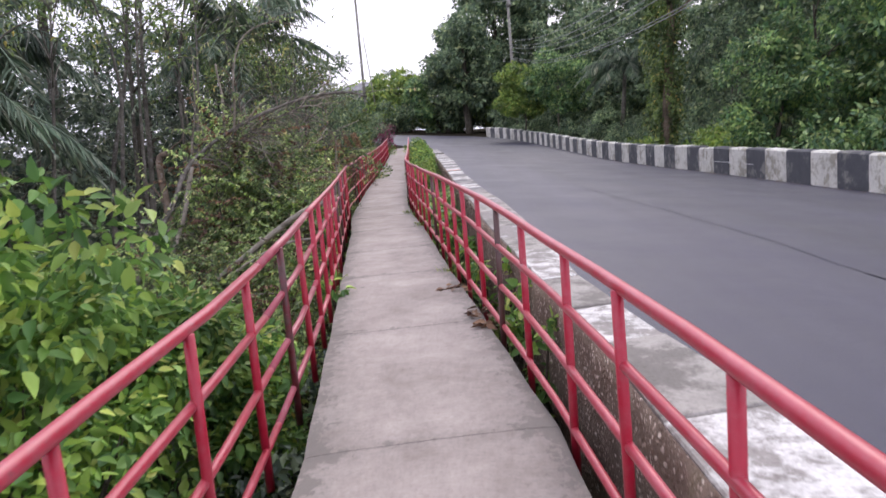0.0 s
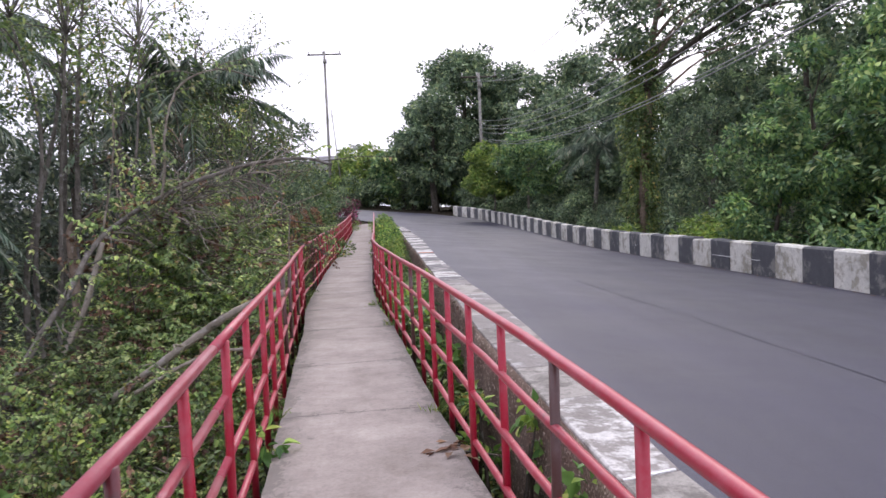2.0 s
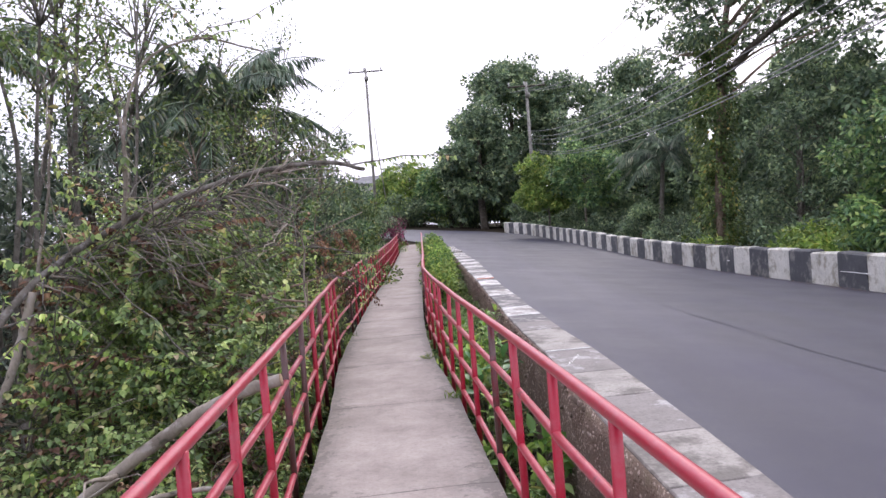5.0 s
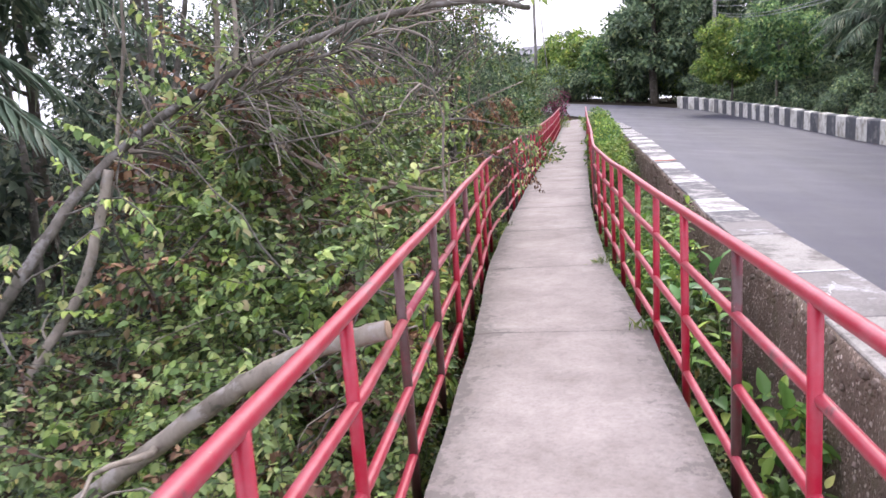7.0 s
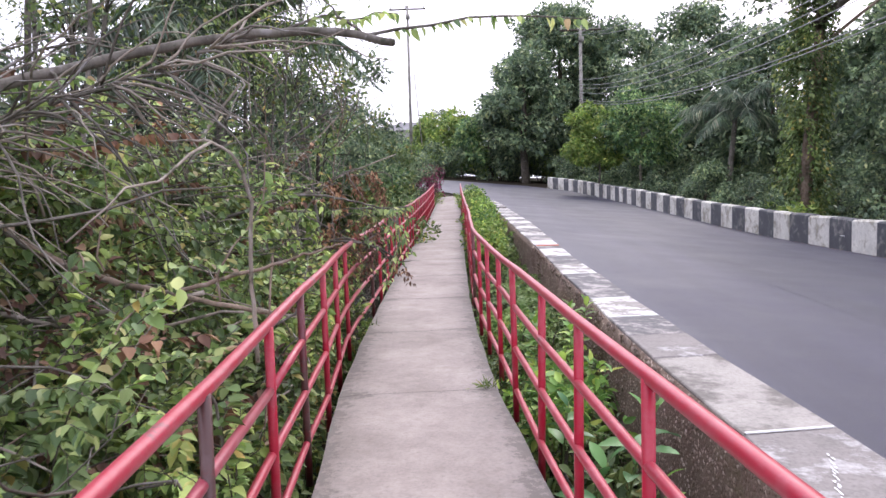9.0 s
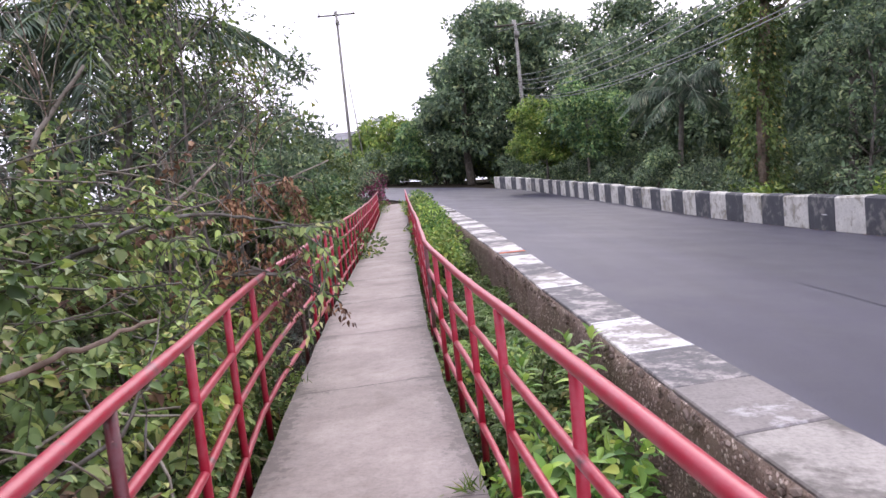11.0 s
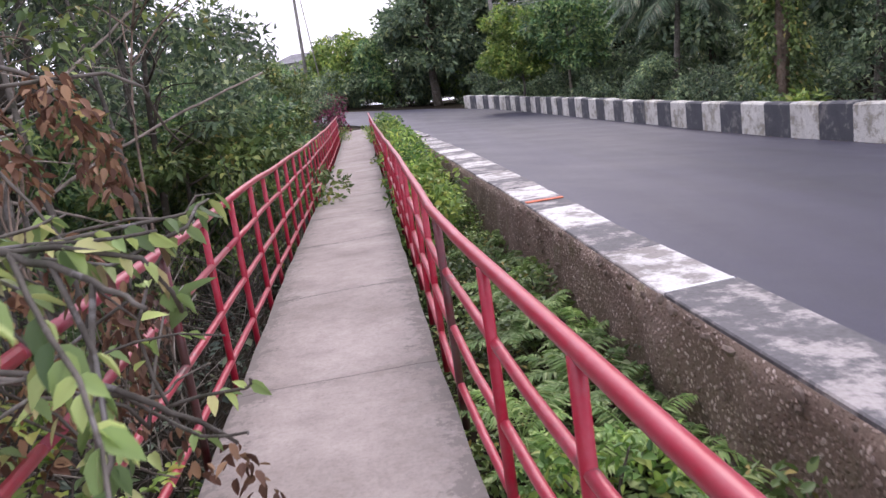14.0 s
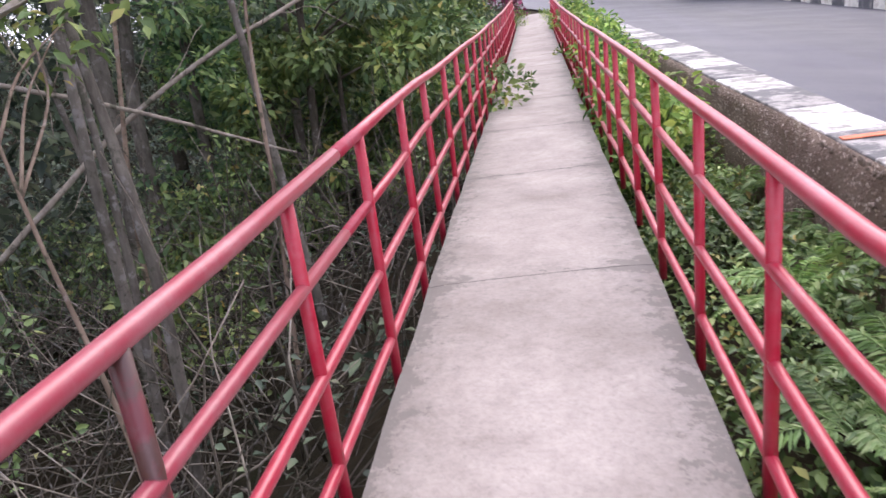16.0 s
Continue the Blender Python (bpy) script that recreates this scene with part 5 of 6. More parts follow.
# undergrowth on the ravine floor, and in the ditch
n = 110000
y = rng.uniform(-3, 46, n)
d = 0.1 + rng.random(n) ** 1.3 * 13
x = edge_x(y) - d
bare = (y > 14.5) & (y < 25) & (d < 4.5)
keep = ~bare | (rng.random(n) < 0.22)
x, y, d = x[keep], y[keep], d[keep]
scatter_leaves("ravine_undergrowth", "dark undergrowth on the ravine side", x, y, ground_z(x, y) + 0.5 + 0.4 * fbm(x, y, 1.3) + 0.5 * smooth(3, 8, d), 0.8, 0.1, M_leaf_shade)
for q in range(20):
    y = rng.uniform(19, 30)
    x = float(edge_x(y)) - rng.uniform(2.2, 7)
    s = rng.uniform(0.5, 0.9)
    shrub("low green shrub on the ravine side", x, y, float(ground_z(x, y)), (s, s, s * 1.7), 900, 0.11, M_leaf_mid if q % 2 else M_leaf_dark, clumps=16, group="ravine shrubs")
sticks, pale_sticks = Tubes(), Tubes()
for q in range(1700):
    y = rng.uniform(16.3, 27)
    x = float(edge_x(y)) - rng.uniform(0.4, 6)
    p = clear_of_path(limb_path((x, y, float(ground_z(x, y)) + 0.2), (rng.normal(0, 0.5), rng.normal(0, 0.5), rng.uniform(0.2, 1.0)), rng.uniform(0.8, 2.6), 6, 0.26, -0.04))
    (pale_sticks if q % 6 == 0 else sticks).add(p, rng.uniform(0.004, 0.012), 0.002, 4)
tagged(part("dry_sticks", pale_sticks.mesh("dry_sticks"), M_bark_pale), "pale bleached sticks on the ravine side", "sticks", kind="stuff")
tagged(part("dry_sticks", sticks.mesh("dry_sticks"), M_bark_dark), "dry grey sticks and stems on the ravine side", "sticks", kind="stuff")


def ditch_x(y, u):
    a, b = walk_x(y) + half_w(y) + 0.04, kerb_in(y) - 0.03
    return a + (b - a) * u


n = 95000
y = rng.uniform(-3, 44, n)
u = rng.uniform(0.0, 1.0, n)
keep = ~((y > 16.5) & (y < 22.5)) | (rng.random(n) < 0.6)
y, u, n = y[keep], u[keep], int(keep.sum())
x = ditch_x(y, u)
rise = -0.72 + 0.36 * smooth(11, 16, y) + 0.05 * smooth(17, 20, y) + 0.2 * fbm(x * 1.3, y, 1.9) + 0.14 * fbm(x, y, 5.0) + 0.25 * smooth(22, 27, y) + 0.25 * (u - 0.5) * smooth(11, 16, y)
scatter_leaves("ditch_plants", "low leafy plants in the ditch below the walkway", x, y, rise, 0.5, 0.065, M_leaf_mid, category="ditch plants")
for x, y in ((-0.26, 20.7), (-0.17, 19.1), (-0.39, 18.1), (-0.85, 17.75), (-0.6, 20.5), (-0.42, 19.6), (-0.2, 17.3), (-0.75, 19.2), (-0.38, 21.4)):
    fern(x, y, -0.3, 0.55, 7)
for q, (y, u, s) in enumerate(((15.6, 0.7, 0.4), (16.3, 0.6, 0.45), (16.9, 0.85, 0.5), (17.4, 0.4, 0.5), (17.6, 0.75, 0.55), (18.2, 0.3, 0.45), (18.6, 0.7, 0.55), (19.0, 0.9, 0.5), (19.5, 0.55, 0.55), (19.9, 0.85, 0.5), (20.5, 0.6, 0.5), (21.2, 0.8, 0.5), (21.9, 0.5, 0.5), (22.6, 0.85, 0.5), (14.9, 0.8, 0.4), (13.9, 0.5, 0.4), (18.1, 0.95, 0.5), (16.0, 0.35, 0.4), (8.0, 0.55, 0.3), (6.9, 0.5, 0.3))):
    fern(float(ditch_x(y, u)), y, (-0.42 if y > 12 else -0.75) + 0.1 * float(u), s)
for x, y, z0, zt, w, lf, mt, cnt in ((0.1, 10.9, -0.65, 0.0, 0.22, 0.13, M_leaf_bright, 120), (0.0, 10.2, -0.6, -0.1, 0.22, 0.1, M_leaf_mid, 160), (-0.3, 12.7, -0.6, -0.05, 0.28, 0.09, M_leaf_mid, 220), (-0.3, 13.8, -0.5, 0.12, 0.3, 0.09, M_leaf_bright, 320), (0.56, 5.6, -0.6, 0.32, 0.14, 0.11, M_leaf_bright, 90), (0.5, 6.7, -0.6, 0.36, 0.14, 0.1, M_leaf_bright, 90), (0.66, 4.73, -0.6, 0.18, 0.13, 0.11, M_leaf_bright, 90), (0.34, 7.7, -0.6, 0.12, 0.14, 0.1, M_leaf_bright, 90), (0.2, 8.7, -0.6, 0.05, 0.16, 0.1, M_leaf_mid, 140), (-0.4, 14.5, -0.5, 0.05, 0.3, 0.08, M_leaf_bright, 320), (-0.3, 16.4, -0.5, 0.0, 0.3, 0.065, M_leaf_mid, 420), (-0.6, 17.0, -0.5, -0.02, 0.3, 0.065, M_leaf_bright, 380), (-1.09, 6.95, -0.4, 0.14, 0.13, 0.1, M_leaf_bright, 70)):
    shrub("small plant with fresh green leaves", x, y, z0, (w, w, zt - z0), cnt, lf, mt, stems=4, clumps=9, clump=w * 0.5, group="ditch shrubs")
def long_leaf():
    """A long oblong leaf, folded on its midrib and arching down, one metre long."""
    t = np.array([0.0, 0.12, 0.3, 0.52, 0.74, 0.9, 1.0])
    w = np.array([0.0, 0.09, 0.16, 0.195, 0.165, 0.085, 0.0])
    mid = np.stack([t, 0 * t, 0.1 * t - 0.42 * t**2], -1)
    rows = [mid + np.outer(w * k, [0, 1, 0]) + np.outer(w * abs(k), [0, 0, 0.28]) for k in (-1, 0, 1)]
    v = np.stack(rows, 1).reshape(-1, 3)
    f = [(3 * i + j, 3 * i + j + 3, 3 * i + j + 4, 3 * i + j + 1) for i in range(6) for j in (0, 1)]
    return mesh_of("leaf", v, f, True)


LONG_LEAF = {m.name: long_leaf() for m in (M_leaf_glossy, M_leaf_fresh)}
for m in (M_leaf_glossy, M_leaf_fresh):
    LONG_LEAF[m.name].materials.append(m)


def broad_leaf_plant(x, y, z0, zt, count, size, mat):
    ob = thing("broad_leaf_plant", "ditch plant with long oblong green leaves beside the rubble wall", "plant", "broad-leaved plants", at=(x, y, z0))
    t = Tubes()
    h = zt - z0
    lean = rng.normal(0, 0.12, 2) * h
    stem = np.array([(lean[0] * u * u, lean[1] * u * u, h * u) for u in np.linspace(0, 1, 6)])
    t.add(stem, 0.008, 0.004, 6)
    part("stem", t.mesh("stem"), M_leaf_mid, ob)
    for q in range(count):
        u = 1.0 - 0.5 * (q / count) ** 1.2
        at = np.array([np.interp(u, np.linspace(0, 1, 6), stem[:, c]) for c in range(3)])
        leaf = part("leaf", LONG_LEAF[mat.name], None, ob)
        s = size * rng.uniform(0.7, 1.15) * (0.75 + 0.25 * min(1, q / 3))
        leaf.matrix_local = pose(*at, rng.normal(0, 14), -rng.uniform(5, 38) if q > 2 else -rng.uniform(45, 75), q * 137.5 + rng.normal(0, 15)) @ Matrix.Scale(s, 4)


for x, y, zt, count, size, mt in ((-0.15, 12.45, 0.32, 8, 0.23, M_leaf_glossy), (-0.36, 12.25, 0.14, 6, 0.18, M_leaf_glossy), (-0.04, 11.85, 0.16, 8, 0.18, M_leaf_fresh), (-0.25, 11.7, 0.02, 7, 0.17, M_leaf_fresh), (-0.42, 13.1, 0.14, 7, 0.19, M_leaf_glossy), (-0.3, 10.8, -0.15, 7, 0.16, M_leaf_fresh), (-0.13, 15.25, 0.36, 26, 0.14, M_leaf_fresh), (-0.1, 15.5, 0.3, 20, 0.13, M_leaf_fresh), (-0.2, 14.98, 0.2, 22, 0.14, M_leaf_fresh), (-0.48, 15.65, 0.16, 22, 0.15, M_leaf_fresh), (-0.42, 15.35, 0.1, 20, 0.14, M_leaf_fresh), (-0.3, 14.1, 0.16, 10, 0.19, M_leaf_fresh), (-0.5, 13.9, 0.1, 9, 0.16, M_leaf_fresh)):
    broad_leaf_plant(x, y, -0.5, zt, count, size, mt)
for y in np.arange(23.4, 42, 1.15):
    x = float(ditch_x(y, rng.uniform(0.3, 0.6)))
    h = rng.uniform(0.65, 0.95) + 0.02 * (y - 23)
    shrub("bright yellow-green bush between walkway and kerb", x, float(y), -0.45 + 0.02 * (y - 23), (0.36, 0.6, h), 1000, 0.1, M_leaf_bright if rng.random() < 0.65 else M_leaf_yellow, clumps=16, clump=0.22, group="kerb bushes")

shrub("bougainvillea with dark pink flowers at the railing's end", -4.75, 46.5, float(ground_z(-4.75, 46.5)), (0.8, 0.8, 1.6), 1600, 0.14, M_leaf_pink, clumps=24)
palm("far coconut palm against the sky", -8.5, 100, 9.6, 2.6, 12, 0.15, (0.3, 0), 0.5, 20)

# ---- felled branches ----
rng = np.random.default_rng(41)
def branch(label, main, r0, r1, twigs_n, name="fallen_branch", bark=M_bark, cut=False, leaves=0, mat=M_leaf_brush, leaf=0.075, up=0.2):
    pts = curve_points(main, 8, 0.003)
    ob = thing(name, label, "branch", "felled branches", at=tuple(main[0]))
    shift = np.array(main[0])
    t = Tubes()
    t.add(pts - shift, r0, r1, 9)
    part("limb", t.mesh("limb"), bark, ob)
    ends = []
    for q in range(twigs_n):
        a = pts[int(rng.uniform(0.2, 0.98) * (len(pts) - 1))] - shift
        t = Tubes()
        p = np.array(limb_path(a, (rng.normal(0.2, 0.7), rng.normal(0, 0.6), rng.normal(up, 0.6)), rng.uniform(0.4, 1.2), 6, 0.25, -0.03))
        p = clear_of_path(p + shift, -0.62 if name == "hanging_branch" else -0.35 if name == "withered_branch" else 0.05) - shift
        if name == "hanging_branch":
            p[:, 1:] = np.clip(p[:, 1:], np.array([15.0, 0.62]) - shift[1:], np.array([16.15, 1.28]) - shift[1:])
        t.add(p, max(r1 * 0.5, 0.006), 0.003, 5)
        part("twig", t.mesh("twig"), bark, ob)
        ends.append(p[1:])
    if leaves:
        b, d, ln = (np.concatenate(c) for c in zip(*[spray(e, min(0.5 * leaf, 0.75 * twigs_n / leaves), leaf, 0.0) for e in ends]))
        keep = rng.random(len(b)) < leaves / len(b) + 0.0
        stuff(part("foliage", mesh_arrays("foliage", *ovate_arrays(b[keep], (d + [0, 0, -0.4])[keep], ln[keep], ln[keep] * 0.5, droop=0.3)), mat, ob))
    if cut:
        d = unit(pts[0] - pts[2])
        t = Tubes()
        t.add([d * 0.001, d * 0.006], r0 * 0.96, r0 * 0.93, 12)
        part("cut_face", t.mesh("cut_face"), M_cutwood, ob, "pale sawn end")
    return ob


branch("thick sawn branch pushed through the railing", [(-1.41, 9.34, 0.775), (-1.7, 9.33, 0.7), (-2.1, 9.3, 0.5), (-2.7, 9.25, 0.1), (-3.5, 9.2, -0.42), (-4.7, 9.1, -1.1)], 0.036, 0.04, 2, "sawn_branch", M_bark_pale, True)
branch("long bent trunk of a felled tree arching over the brush", [(-4.5, 9.4, -0.7), (-4.27, 9.87, 0.03), (-3.96, 10.45, 0.83), (-3.87, 11.12, 1.36), (-3.25, 11.63, 1.85), (-2.45, 12.19, 2.19), (-1.67, 12.36, 2.28), (-1.22, 12.12, 2.16)], 0.042, 0.018, 18, "fallen_tree", M_bark, leaves=520, mat=M_leaf_brush, leaf=0.06)
branch("pale bent shoot rising from the felled tree", [(-3.3, 11.58, 1.8), (-3.22, 11.55, 2.2), (-3.17, 11.5, 2.63), (-2.98, 11.55, 3.17), (-2.54, 11.75, 3.4), (-2.0, 11.9, 3.27)], 0.02, 0.008, 9, bark=M_bark_pale, leaves=120, up=0.6)
branch("thin upright shoot on the felled tree", [(-3.93, 11.25, 1.36), (-3.83, 11.3, 1.87), (-3.74, 11.3, 2.36), (-3.7, 11.3, 2.8)], 0.015, 0.008, 3, bark=M_bark_pale, leaves=40, up=0.5)
branch("pale second limb of the felled tree running down into the brush", [(-3.86, 11.08, 1.3), (-3.95, 11.0, 0.9), (-4.0, 10.8, 0.53), (-4.03, 10.3, 0.1), (-4.1, 9.8, -0.5)], 0.036, 0.03, 2, bark=M_bark_pale)
branch("upright shoot rising from the brush", [(-3.9, 12.6, 1.2), (-3.8, 12.8, 2.2), (-3.9, 13.0, 3.0)], 0.03, 0.015, 6, bark=M_bark_pale, leaves=60, up=0.6)
branch("broken stump with peeling bark", [(-5.1, 13.0, -0.8), (-5.15, 13.1, 0.5), (-5.2, 13.15, 1.4), (-5.0, 13.1, 1.55)], 0.08, 0.05, 4, bark=M_bark_red)
branch("forked branch lying against the railing", [(-3.6, 12.1, 1.6), (-3.0, 12.0, 1.28), (-2.59, 11.9, 1.13), (-2.11, 11.8, 1.04), (-1.74, 11.7, 0.99)], 0.023, 0.009, 5, bark=M_bark_red, leaves=120)
branch("long thin stick reaching up over the railing", [(-2.25, 11.88, 1.05), (-1.96, 12.0, 1.12), (-1.72, 12.12, 1.18), (-1.52, 12.2, 1.23)], 0.012, 0.004, 2, bark=M_bark_red)
branch("bent bare shoot standing in the brush", [(-1.76, 11.6, 0.8), (-1.73, 11.5, 1.2), (-1.69, 11.4, 1.53), (-1.78, 11.35, 1.68), (-1.95, 11.3, 1.7)], 0.01, 0.004, 1, bark=M_bark_pale)
branch("pale branch lying across the brush", [(-3.4, 11.9, 0.92), (-2.7, 11.9, 0.95), (-2.1, 11.9, 1.05)], 0.02, 0.012, 2, bark=M_bark_pale)
branch("thin pale branch lying in the brush", [(-2.6, 8.6, 0.05), (-2.2, 8.75, 0.25), (-1.9, 8.85, 0.33), (-1.58, 8.92, 0.32)], 0.018, 0.012, 2, bark=M_bark_pale)
branch("dry branch over the brush", [(-4.9, 14.6, 0.95), (-4.2, 15.0, 1.15), (-3.5, 15.4, 1.25)], 0.03, 0.02, 6, bark=M_bark_pale)
branch("arching dry branch over the brush", [(-4.4, 14.8, 0.9), (-3.8, 15.2, 1.35), (-3.2, 15.6, 1.42), (-2.7, 15.9, 1.2), (-2.3, 16.2, 0.9)], 0.022, 0.012, 8, leaves=140)
branch("dead grey branch standing in the brush", [(-4.3, 15.0, 0.2), (-3.9, 15.2, 1.1), (-3.5, 15.4, 2.0), (-3.2, 15.6, 2.5)], 0.03, 0.012, 8, bark=M_bark_pale, up=0.5)
branch("dead grey branch standing in the brush", [(-3.6, 14.2, 0.0), (-3.45, 14.3, 0.6), (-3.5, 14.4, 1.1)], 0.035, 0.025, 3, bark=M_bark_pale)
branch("leafy branch hanging over the railing", [(-3.4, 15.1, 1.2), (-2.7, 15.45, 1.42), (-2.2, 15.6, 1.36), (-1.8, 15.5, 1.25), (-1.62, 15.4, 1.18)], 0.016, 0.004, 20, "hanging_branch", leaves=330, mat=M_leaf_brush, leaf=0.066, up=-0.1)
branch("leafy branch hanging over the railing", [(-3.0, 15.7, 0.5), (-2.5, 15.95, 0.95), (-2.1, 16.05, 0.88), (-1.85, 16.1, 0.68)], 0.014, 0.004, 10, "hanging_branch", leaves=90, mat=M_leaf_brush, leaf=0.062, up=-0.2)
def withered(main, clusters, each=190):
    """A dead branch end with bunches of curled brown leaves."""
    ob = branch("withered branch with bunches of curled brown leaves over the railing", main, 0.012, 0.005, 5, "withered_branch")
    shift = np.array(main[0])
    cc, cr = [], []
    for a, b, r in clusters:
        for t in np.linspace(0, 1, 5):
            cc.append(np.array(a) + (np.array(b) - np.array(a)) * t - shift)
            cr.append(r)
    v, f = clump_leaves(np.array(cc), np.array(cr), each * len(clusters), 0.046, 0.5, 1.6, fine=True)
    stuff(part("foliage", mesh_arrays("foliage", v, f), M_leaf_dry, ob))
    return ob


rng = np.random.default_rng(5)
withered([(-3.1, 15.9, 0.7), (-2.65, 16.1, 1.4), (-2.3, 16.25, 1.66), (-2.05, 16.32, 1.6)], [((-2.1, 16.3, 1.6), (-1.99, 16.33, 1.3), 0.07), ((-2.5, 16.15, 1.5), (-2.42, 16.2, 1.25), 0.08), ((-2.3, 16.25, 1.62), (-2.22, 16.28, 1.35), 0.06)])
withered([(-2.5, 15.95, 0.95), (-2.1, 16.0, 0.9), (-1.85, 16.05, 0.75), (-1.74, 16.08, 0.64)], [((-1.76, 16.07, 0.63), (-1.7, 16.1, 0.48), 0.035), ((-1.86, 16.0, 0.72), (-1.82, 16.02, 0.6), 0.03)], 26)
withered([(-3.0, 15.5, 0.4), (-2.6, 16.0, 1.0), (-2.35, 16.25, 1.2), (-2.1, 16.33, 1.15)], [((-2.15, 16.3, 1.15), (-2.06, 16.32, 0.9), 0.08), ((-2.5, 16.1, 1.05), (-2.4, 16.15, 0.7), 0.1), ((-2.3, 16.25, 1.1), (-2.28, 16.27, 0.75), 0.08), ((-2.2, 16.9, 0.85), (-2.3, 16.7, 0.5), 0.1)])
branch("bare twiggy branch over the ravine", [(-4.6, 16.3, 0.8), (-3.8, 16.7, 1.5), (-3.1, 17.1, 2.1), (-2.6, 17.4, 2.5)], 0.018, 0.006, 12, bark=M_bark, up=0.4)
branch("bare twiggy branch over the ravine", [(-4.8, 17.0, 1.0), (-3.9, 17.4, 1.35), (-3.0, 17.8, 1.55)], 0.016, 0.006, 8, bark=M_bark_pale, up=0.3)
branch("long bare branch leaning out of the ravine", [(-6.5, 21.5, -0.2), (-5.4, 22.5, 0.9), (-4.2, 23.4, 1.6), (-3.0, 24.2, 2.1)], 0.03, 0.012, 6, bark=M_bark_pale)
branch("long bare branch leaning out of the ravine", [(-6.2, 20.5, 1.6), (-5.0, 21.5, 1.0), (-4.0, 22.3, 0.4)], 0.024, 0.01, 3, bark=M_bark_pale)
branch("long bare branch leaning out of the ravine", [(-4.6, 18.4, 1.0), (-4.14, 20.07, 1.75), (-3.9, 21.2, 2.3), (-3.65, 22.3, 2.9)], 0.024, 0.009, 7, bark=M_bark_pale, up=0.5)
branch("long bare branch leaning out of the ravine", [(-5.2, 18.6, 1.3), (-4.6, 20.2, 1.75), (-4.3, 21.6, 2.1), (-4.2, 23.2, 2.75)], 0.018, 0.008, 7, bark=M_bark, up=0.4)

# withered leaves blown onto the slabs
for x, y, s in ((0.05, 6.75, 0.16), (0.27, 5.75, 0.14), (0.33, 5.35, 0.1)):
    k = 16
    base = np.stack([rng.normal(0, s * 0.4, k), rng.normal(0, s * 0.5, k), rng.uniform(0.008, 0.04, k)], -1)
    ob = part("withered_leaves", mesh_arrays("withered_leaves", *leaf_arrays(base, rng.normal(0, 1, (k, 3)) * [1, 1, 0.15], np.full(k, 0.11), np.full(k, 0.05))), M_leaf_dry)
    ob.location = (x, y, 0.005)
    tagged(ob, "small heap of withered brown leaves on the concrete", "dead leaves", "fallen leaves", kind="stuff")
dropped = Tubes()
dropped.add(curve_points([(0.14, 6.75, 0.012), (0.24, 6.7, 0.016), (0.35, 6.64, 0.014)], 5, 0.001), 0.006, 0.004, 7)
tagged(part("dropped_stick", dropped.mesh("dropped_stick"), M_bark_pale), "short pale stick lying on the concrete slab", "stick")
for x, y in ((-0.9, 13.95), (-0.53, 11.85), (-1.2, 7.75), (-2.2, 16.3), (0.02, 7.65)):
    k = 26
    base = np.stack([rng.normal(0, 0.05, k), rng.normal(0, 0.02, k), np.zeros(k)], -1)
    ob = part("grass_tuft", mesh_arrays("grass_tuft", *leaf_arrays(base, rng.normal(0, 0.5, (k, 3)) + [0, 0, 0.8], rng.uniform(0.05, 0.13, k), np.full(k, 0.007))), M_leaf_yellow)
    ob.location = (x, y, 0.0)
    tagged(ob, "small tuft of grass growing out of a slab joint", "grass", "joint weeds", kind="stuff")
n = 4200
y = np.concatenate([rng.uniform(42.3, 49, n)])
x = walk_x(y) + rng.uniform(-1.4, 1.8, n)
keep = np.abs(x - walk_x(y)) > 0.32 + 0.2 * fbm(x, y, 3.0)
scatter_leaves("grass_tufts", "grass and weeds at the end of the walkway", x[keep], y[keep], ground_z(x[keep], y[keep]) + 0.22, 0.3, 0.16, M_leaf_yellow, 0.15, category="weeds", hang=-0.8)

# ---- poles and wires ----
def pole(x, y, z_top, arm, label, lean=0.0, r=0.17):
    z0 = float(ground_z(x, y)) - 0.3
    ob = thing("utility_pole", label, "utility pole", at=(x, y, z0))
    h = z_top - z0
    t = Tubes()
    t.add([(0, 0, 0), (lean * 0.5, 0, h * 0.5), (lean, 0, h)], r, r * 0.65, 10)
    part("shaft", t.mesh("shaft"), M_pole, ob)
    if arm:
        t = Tubes()
        t.add([(lean - arm, -0.1, h - 0.35), (lean + arm, 0.1, h - 0.35)], 0.08, 0.08, 4)
        part("crossarm", t.mesh("crossarm"), M_bark_dark, ob)
        for u in (-0.9, -0.1, 0.9):
            t = Tubes()
            t.add([(lean + arm * u, 0.1 * u, h - 0.3), (lean + arm * u, 0.1 * u, h - 0.2), (lean + arm * u, 0.1 * u, h + 0.05)], 0.05, 0.05, 7, [0.03, 0.07, 0.04])
            part("insulator", t.mesh("insulator"), M_plaster, ob)
        t = Tubes()
        t.add([(lean + 0.05, -0.2, h - 1.3), (lean + 0.05, -0.2, h - 0.9)], 0.2, 0.2, 8)
        part("transformer_can", t.mesh("transformer_can"), M_pole, ob)
    return ob


pole(-9.6, 80, 18.2, 1.75, "tall concrete utility pole with a crossarm against the sky", 0.1)
pole(-8.9, 86, 13.0, 0, "thin leaning pole beside the house", -0.9, 0.08)
pole(5.4, 67, 13.0, 1.6, "concrete utility pole behind the young tree")


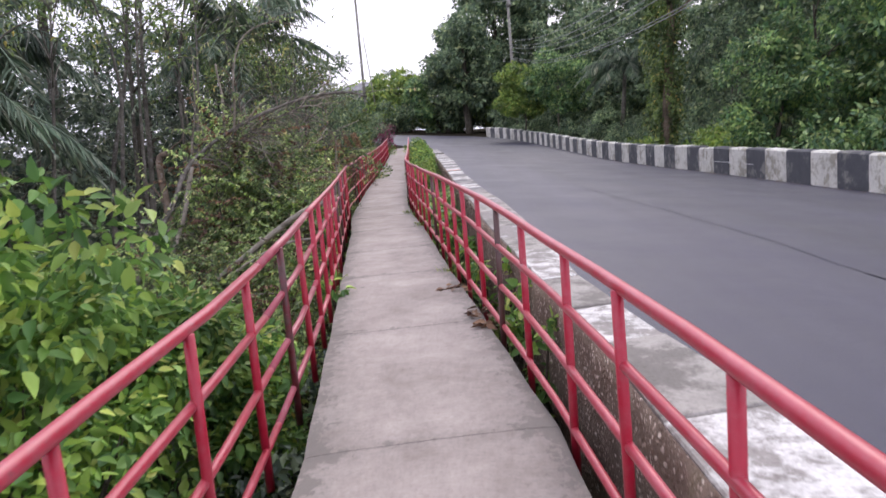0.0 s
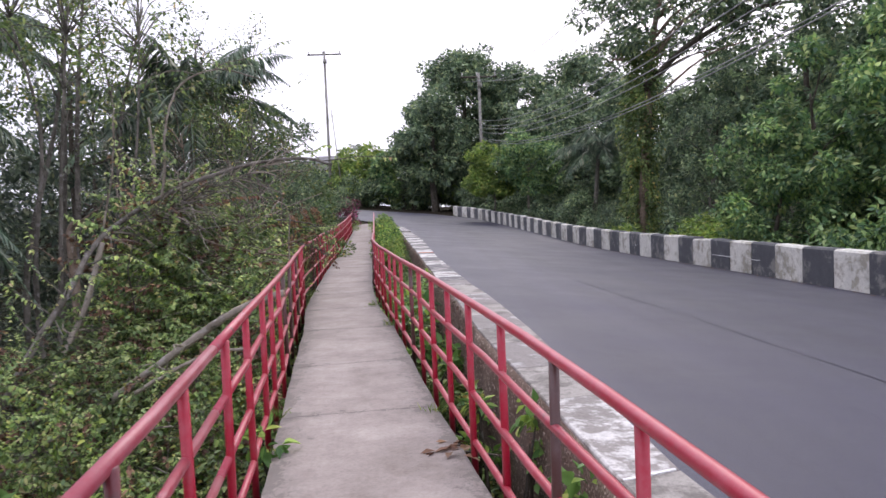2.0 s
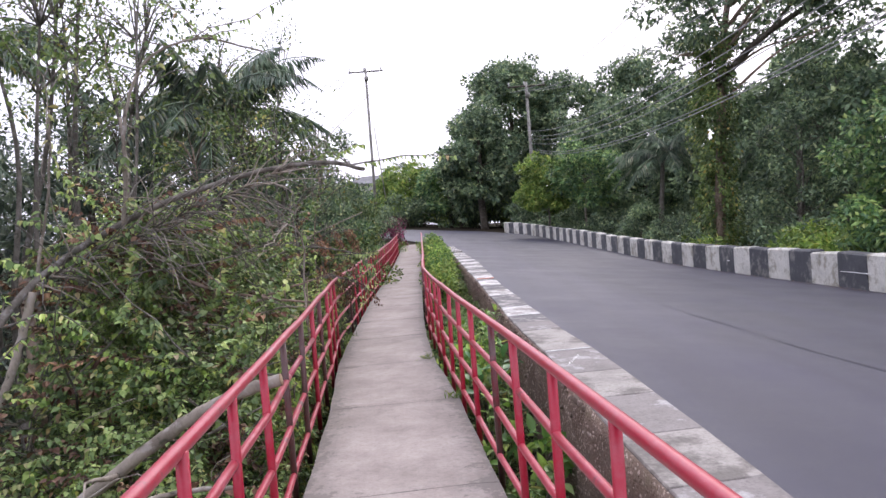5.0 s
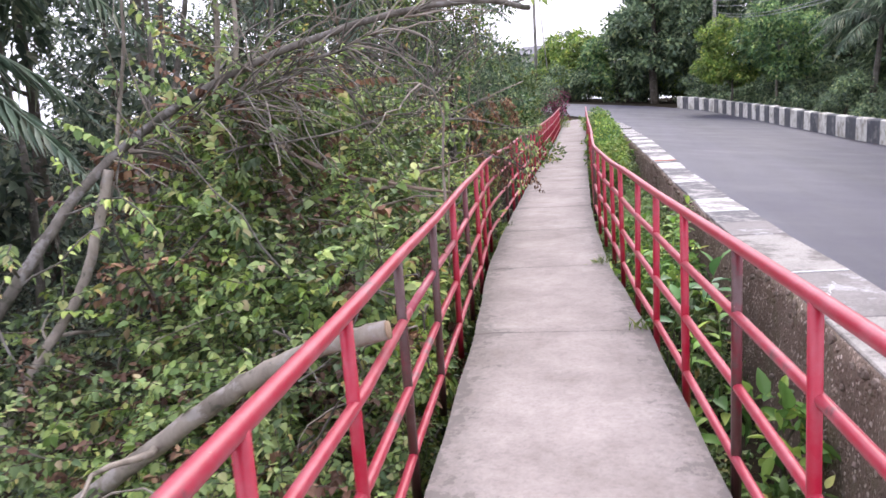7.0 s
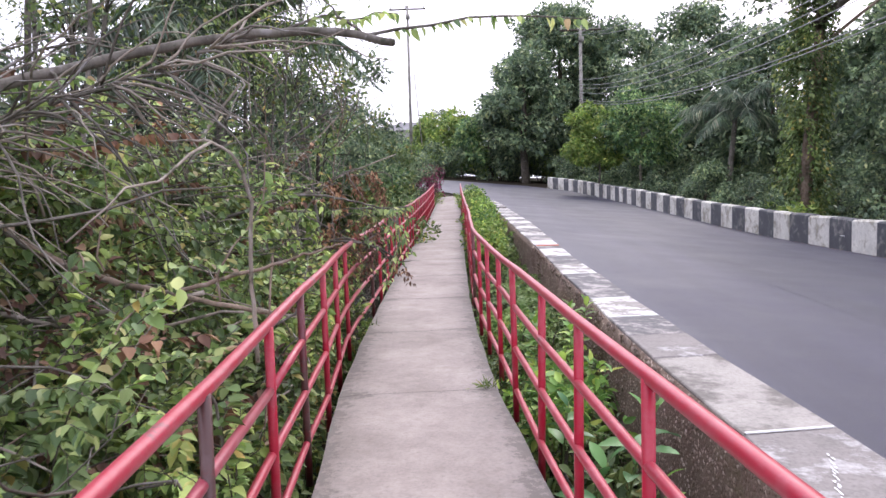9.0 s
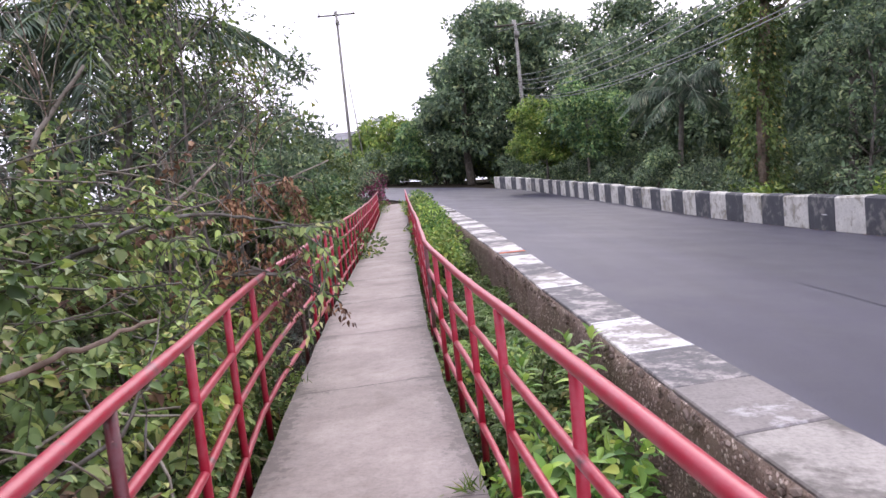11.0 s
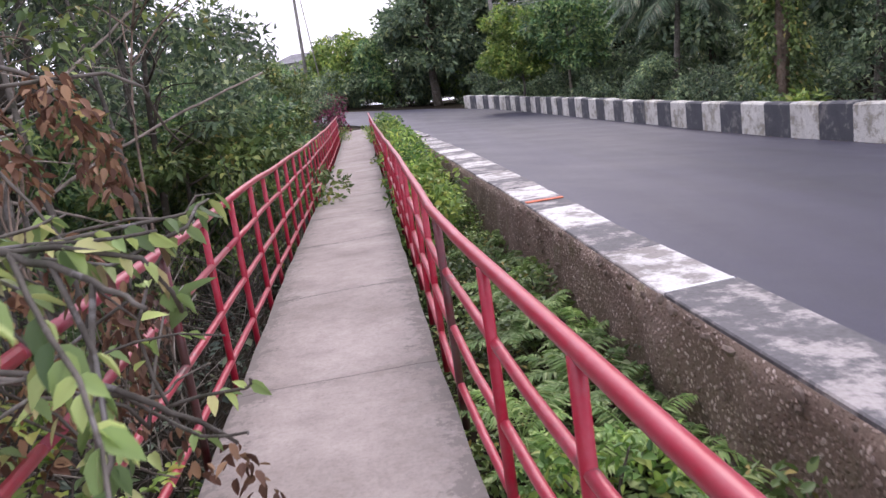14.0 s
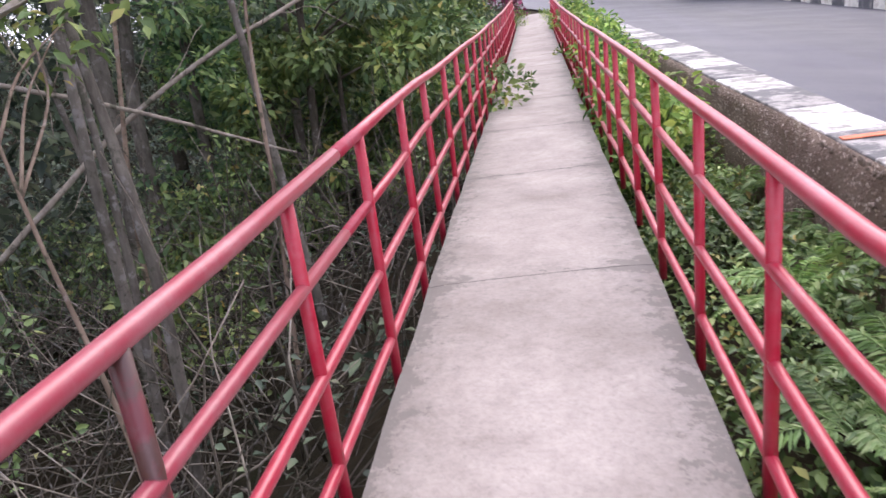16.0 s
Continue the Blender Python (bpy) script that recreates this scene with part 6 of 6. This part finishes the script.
def wire(x0, x1, low, k, ymin=31.0, r=0.016):
    yy = np.linspace(67, -8, 46)
    t = (67 - yy) / 75
    p = np.stack([x0 + (x1 - x0) * t, yy, low + k * (yy - ymin) ** 2], -1)
    m = Tubes()
    m.add(p, r, r, 5)
    return tagged(part("wire", m.mesh("wire"), M_wire), "slack overhead wire running above the barrier", "wire", group="overhead wires")


for x0, x1, low, k in ((5.3, 9.7, 4.6, 0.0021), (5.35, 9.85, 4.75, 0.0021), (5.3, 9.6, 5.35, 0.002), (5.4, 9.9, 5.7, 0.002), (5.3, 9.7, 5.95, 0.002), (5.2, 9.8, 6.35, 0.002)):
    wire(x0, x1, low, k)
for x0, x1 in ((3.9, 8.9), (5.3, 10.3), (6.8, 11.8)):
    wire(x0, x1, 8.6, 0.0023, 27.0)

# ---- the house far off ----
def house(x, y, w, d, h):
    z0 = float(ground_z(x, y)) - 0.3
    ob = thing("house", "pale two-storey house with a grey roof behind the trees", "house", at=(x, y, z0))
    quad = [(-w / 2, -d / 2, h), (w / 2, -d / 2, h), (w / 2, d / 2, h), (-w / 2, d / 2, h)]
    part("wall", prism("wall", quad, h), M_plaster, ob)
    o = 0.7
    part("roof", mesh_of("roof", [(-w / 2 - o, -d / 2 - o, h), (w / 2 + o, -d / 2 - o, h), (w / 2 + o, d / 2 + o, h), (-w / 2 - o, d / 2 + o, h), (-w / 4, 0, h + 1.3), (w / 4, 0, h + 1.3)], [(0, 1, 5, 4), (1, 2, 5), (2, 3, 4, 5), (3, 0, 4), (3, 2, 1, 0)]), M_roof, ob)
    for u in (-0.3, 0.0, 0.3):
        quad = [(u * w - 0.5, -d / 2 - 0.05, h - 0.9), (u * w + 0.5, -d / 2 - 0.05, h - 0.9), (u * w + 0.5, -d / 2 + 0.02, h - 0.9), (u * w - 0.5, -d / 2 + 0.02, h - 0.9)]
        part("window", prism("window", quad, 1.2), M_glass_dark, ob)
    return ob


house(-13.4, 112, 7, 6, 6.2)

# ---- stones standing proud of the retaining wall ----
def stone_mesh(seed):
    r = np.random.default_rng(seed)
    bm = bmesh.new()
    bmesh.ops.create_icosphere(bm, subdivisions=1, radius=1.0)
    for v in bm.verts:
        v.co = v.co * float(r.uniform(0.75, 1.15))
    me = bpy.data.meshes.new("stone")
    bm.to_mesh(me)
    bm.free()
    me.materials.append(M_stone)
    return me


STONES = [stone_mesh(k) for k in range(6)]
for q in range(300):
    y = 10.0 + 11.5 * rng.random()
    head = q % 3 == 0
    z = float(kerb_z(y)) - (0.012 + 0.05 * rng.random() if head else 0.05 + 0.75 * rng.random())
    s = rng.uniform(0.012, 0.03) if head else rng.uniform(0.009, 0.024)
    ob = new("stone", STONES[q % 6])
    ob.location = (float(kerb_in(y)) - 0.045 + 0.012 * rng.random(), y, z)
    ob.scale = (s * 0.7, s * rng.uniform(0.9, 1.6), s)
    ob.rotation_euler = (rng.uniform(0, 6), rng.uniform(-0.3, 0.3), rng.uniform(-0.3, 0.3))
    ob.parent = retaining

# grit swept against the foot of the barrier
grit_v, grit_f, n = [], [], 0
for q in range(420):
    y = rng.uniform(9, 34)
    x = float(bar_x(y)) - abs(rng.normal(0, 0.12)) - 0.02
    z = float(road_z(x, y)) + 0.004
    r = rng.uniform(0.006, 0.02)
    p = np.array([[1, 0, 0], [-0.5, 0.87, 0], [-0.5, -0.87, 0], [0.1, 0, 0.9]]) * r * rng.uniform(0.7, 1.3, (4, 1)) + [x, y, z]
    grit_v.append(p)
    grit_f += [(n, n + 1, n + 3), (n + 1, n + 2, n + 3), (n + 2, n, n + 3), (n + 2, n + 1, n)]
    n += 4
tagged(part("grit", mesh_of("grit", np.vstack(grit_v), grit_f), M_stone), "loose grit and crumbs along the barrier's foot", "grit", kind="stuff")
# thin white brush strokes on the barrier's face
for y0, y1, drop in ((19.28, 20.27, 0.385), (18.03, 18.4, 0.385), (25.55, 25.72, 0.39)):
    a, b = [np.array([float(bar_x(y)) - 0.014, y, float(bar_top(y)) - drop]) for y in (y0, y1)]
    t = Tubes()
    t.add([a, (a + b) / 2 + [0, 0, 0.004], b], 0.009, 0.006, 5)
    part("paint_stroke", t.mesh("paint_stroke"), M_line_white, barrier, "thin white paint stroke")
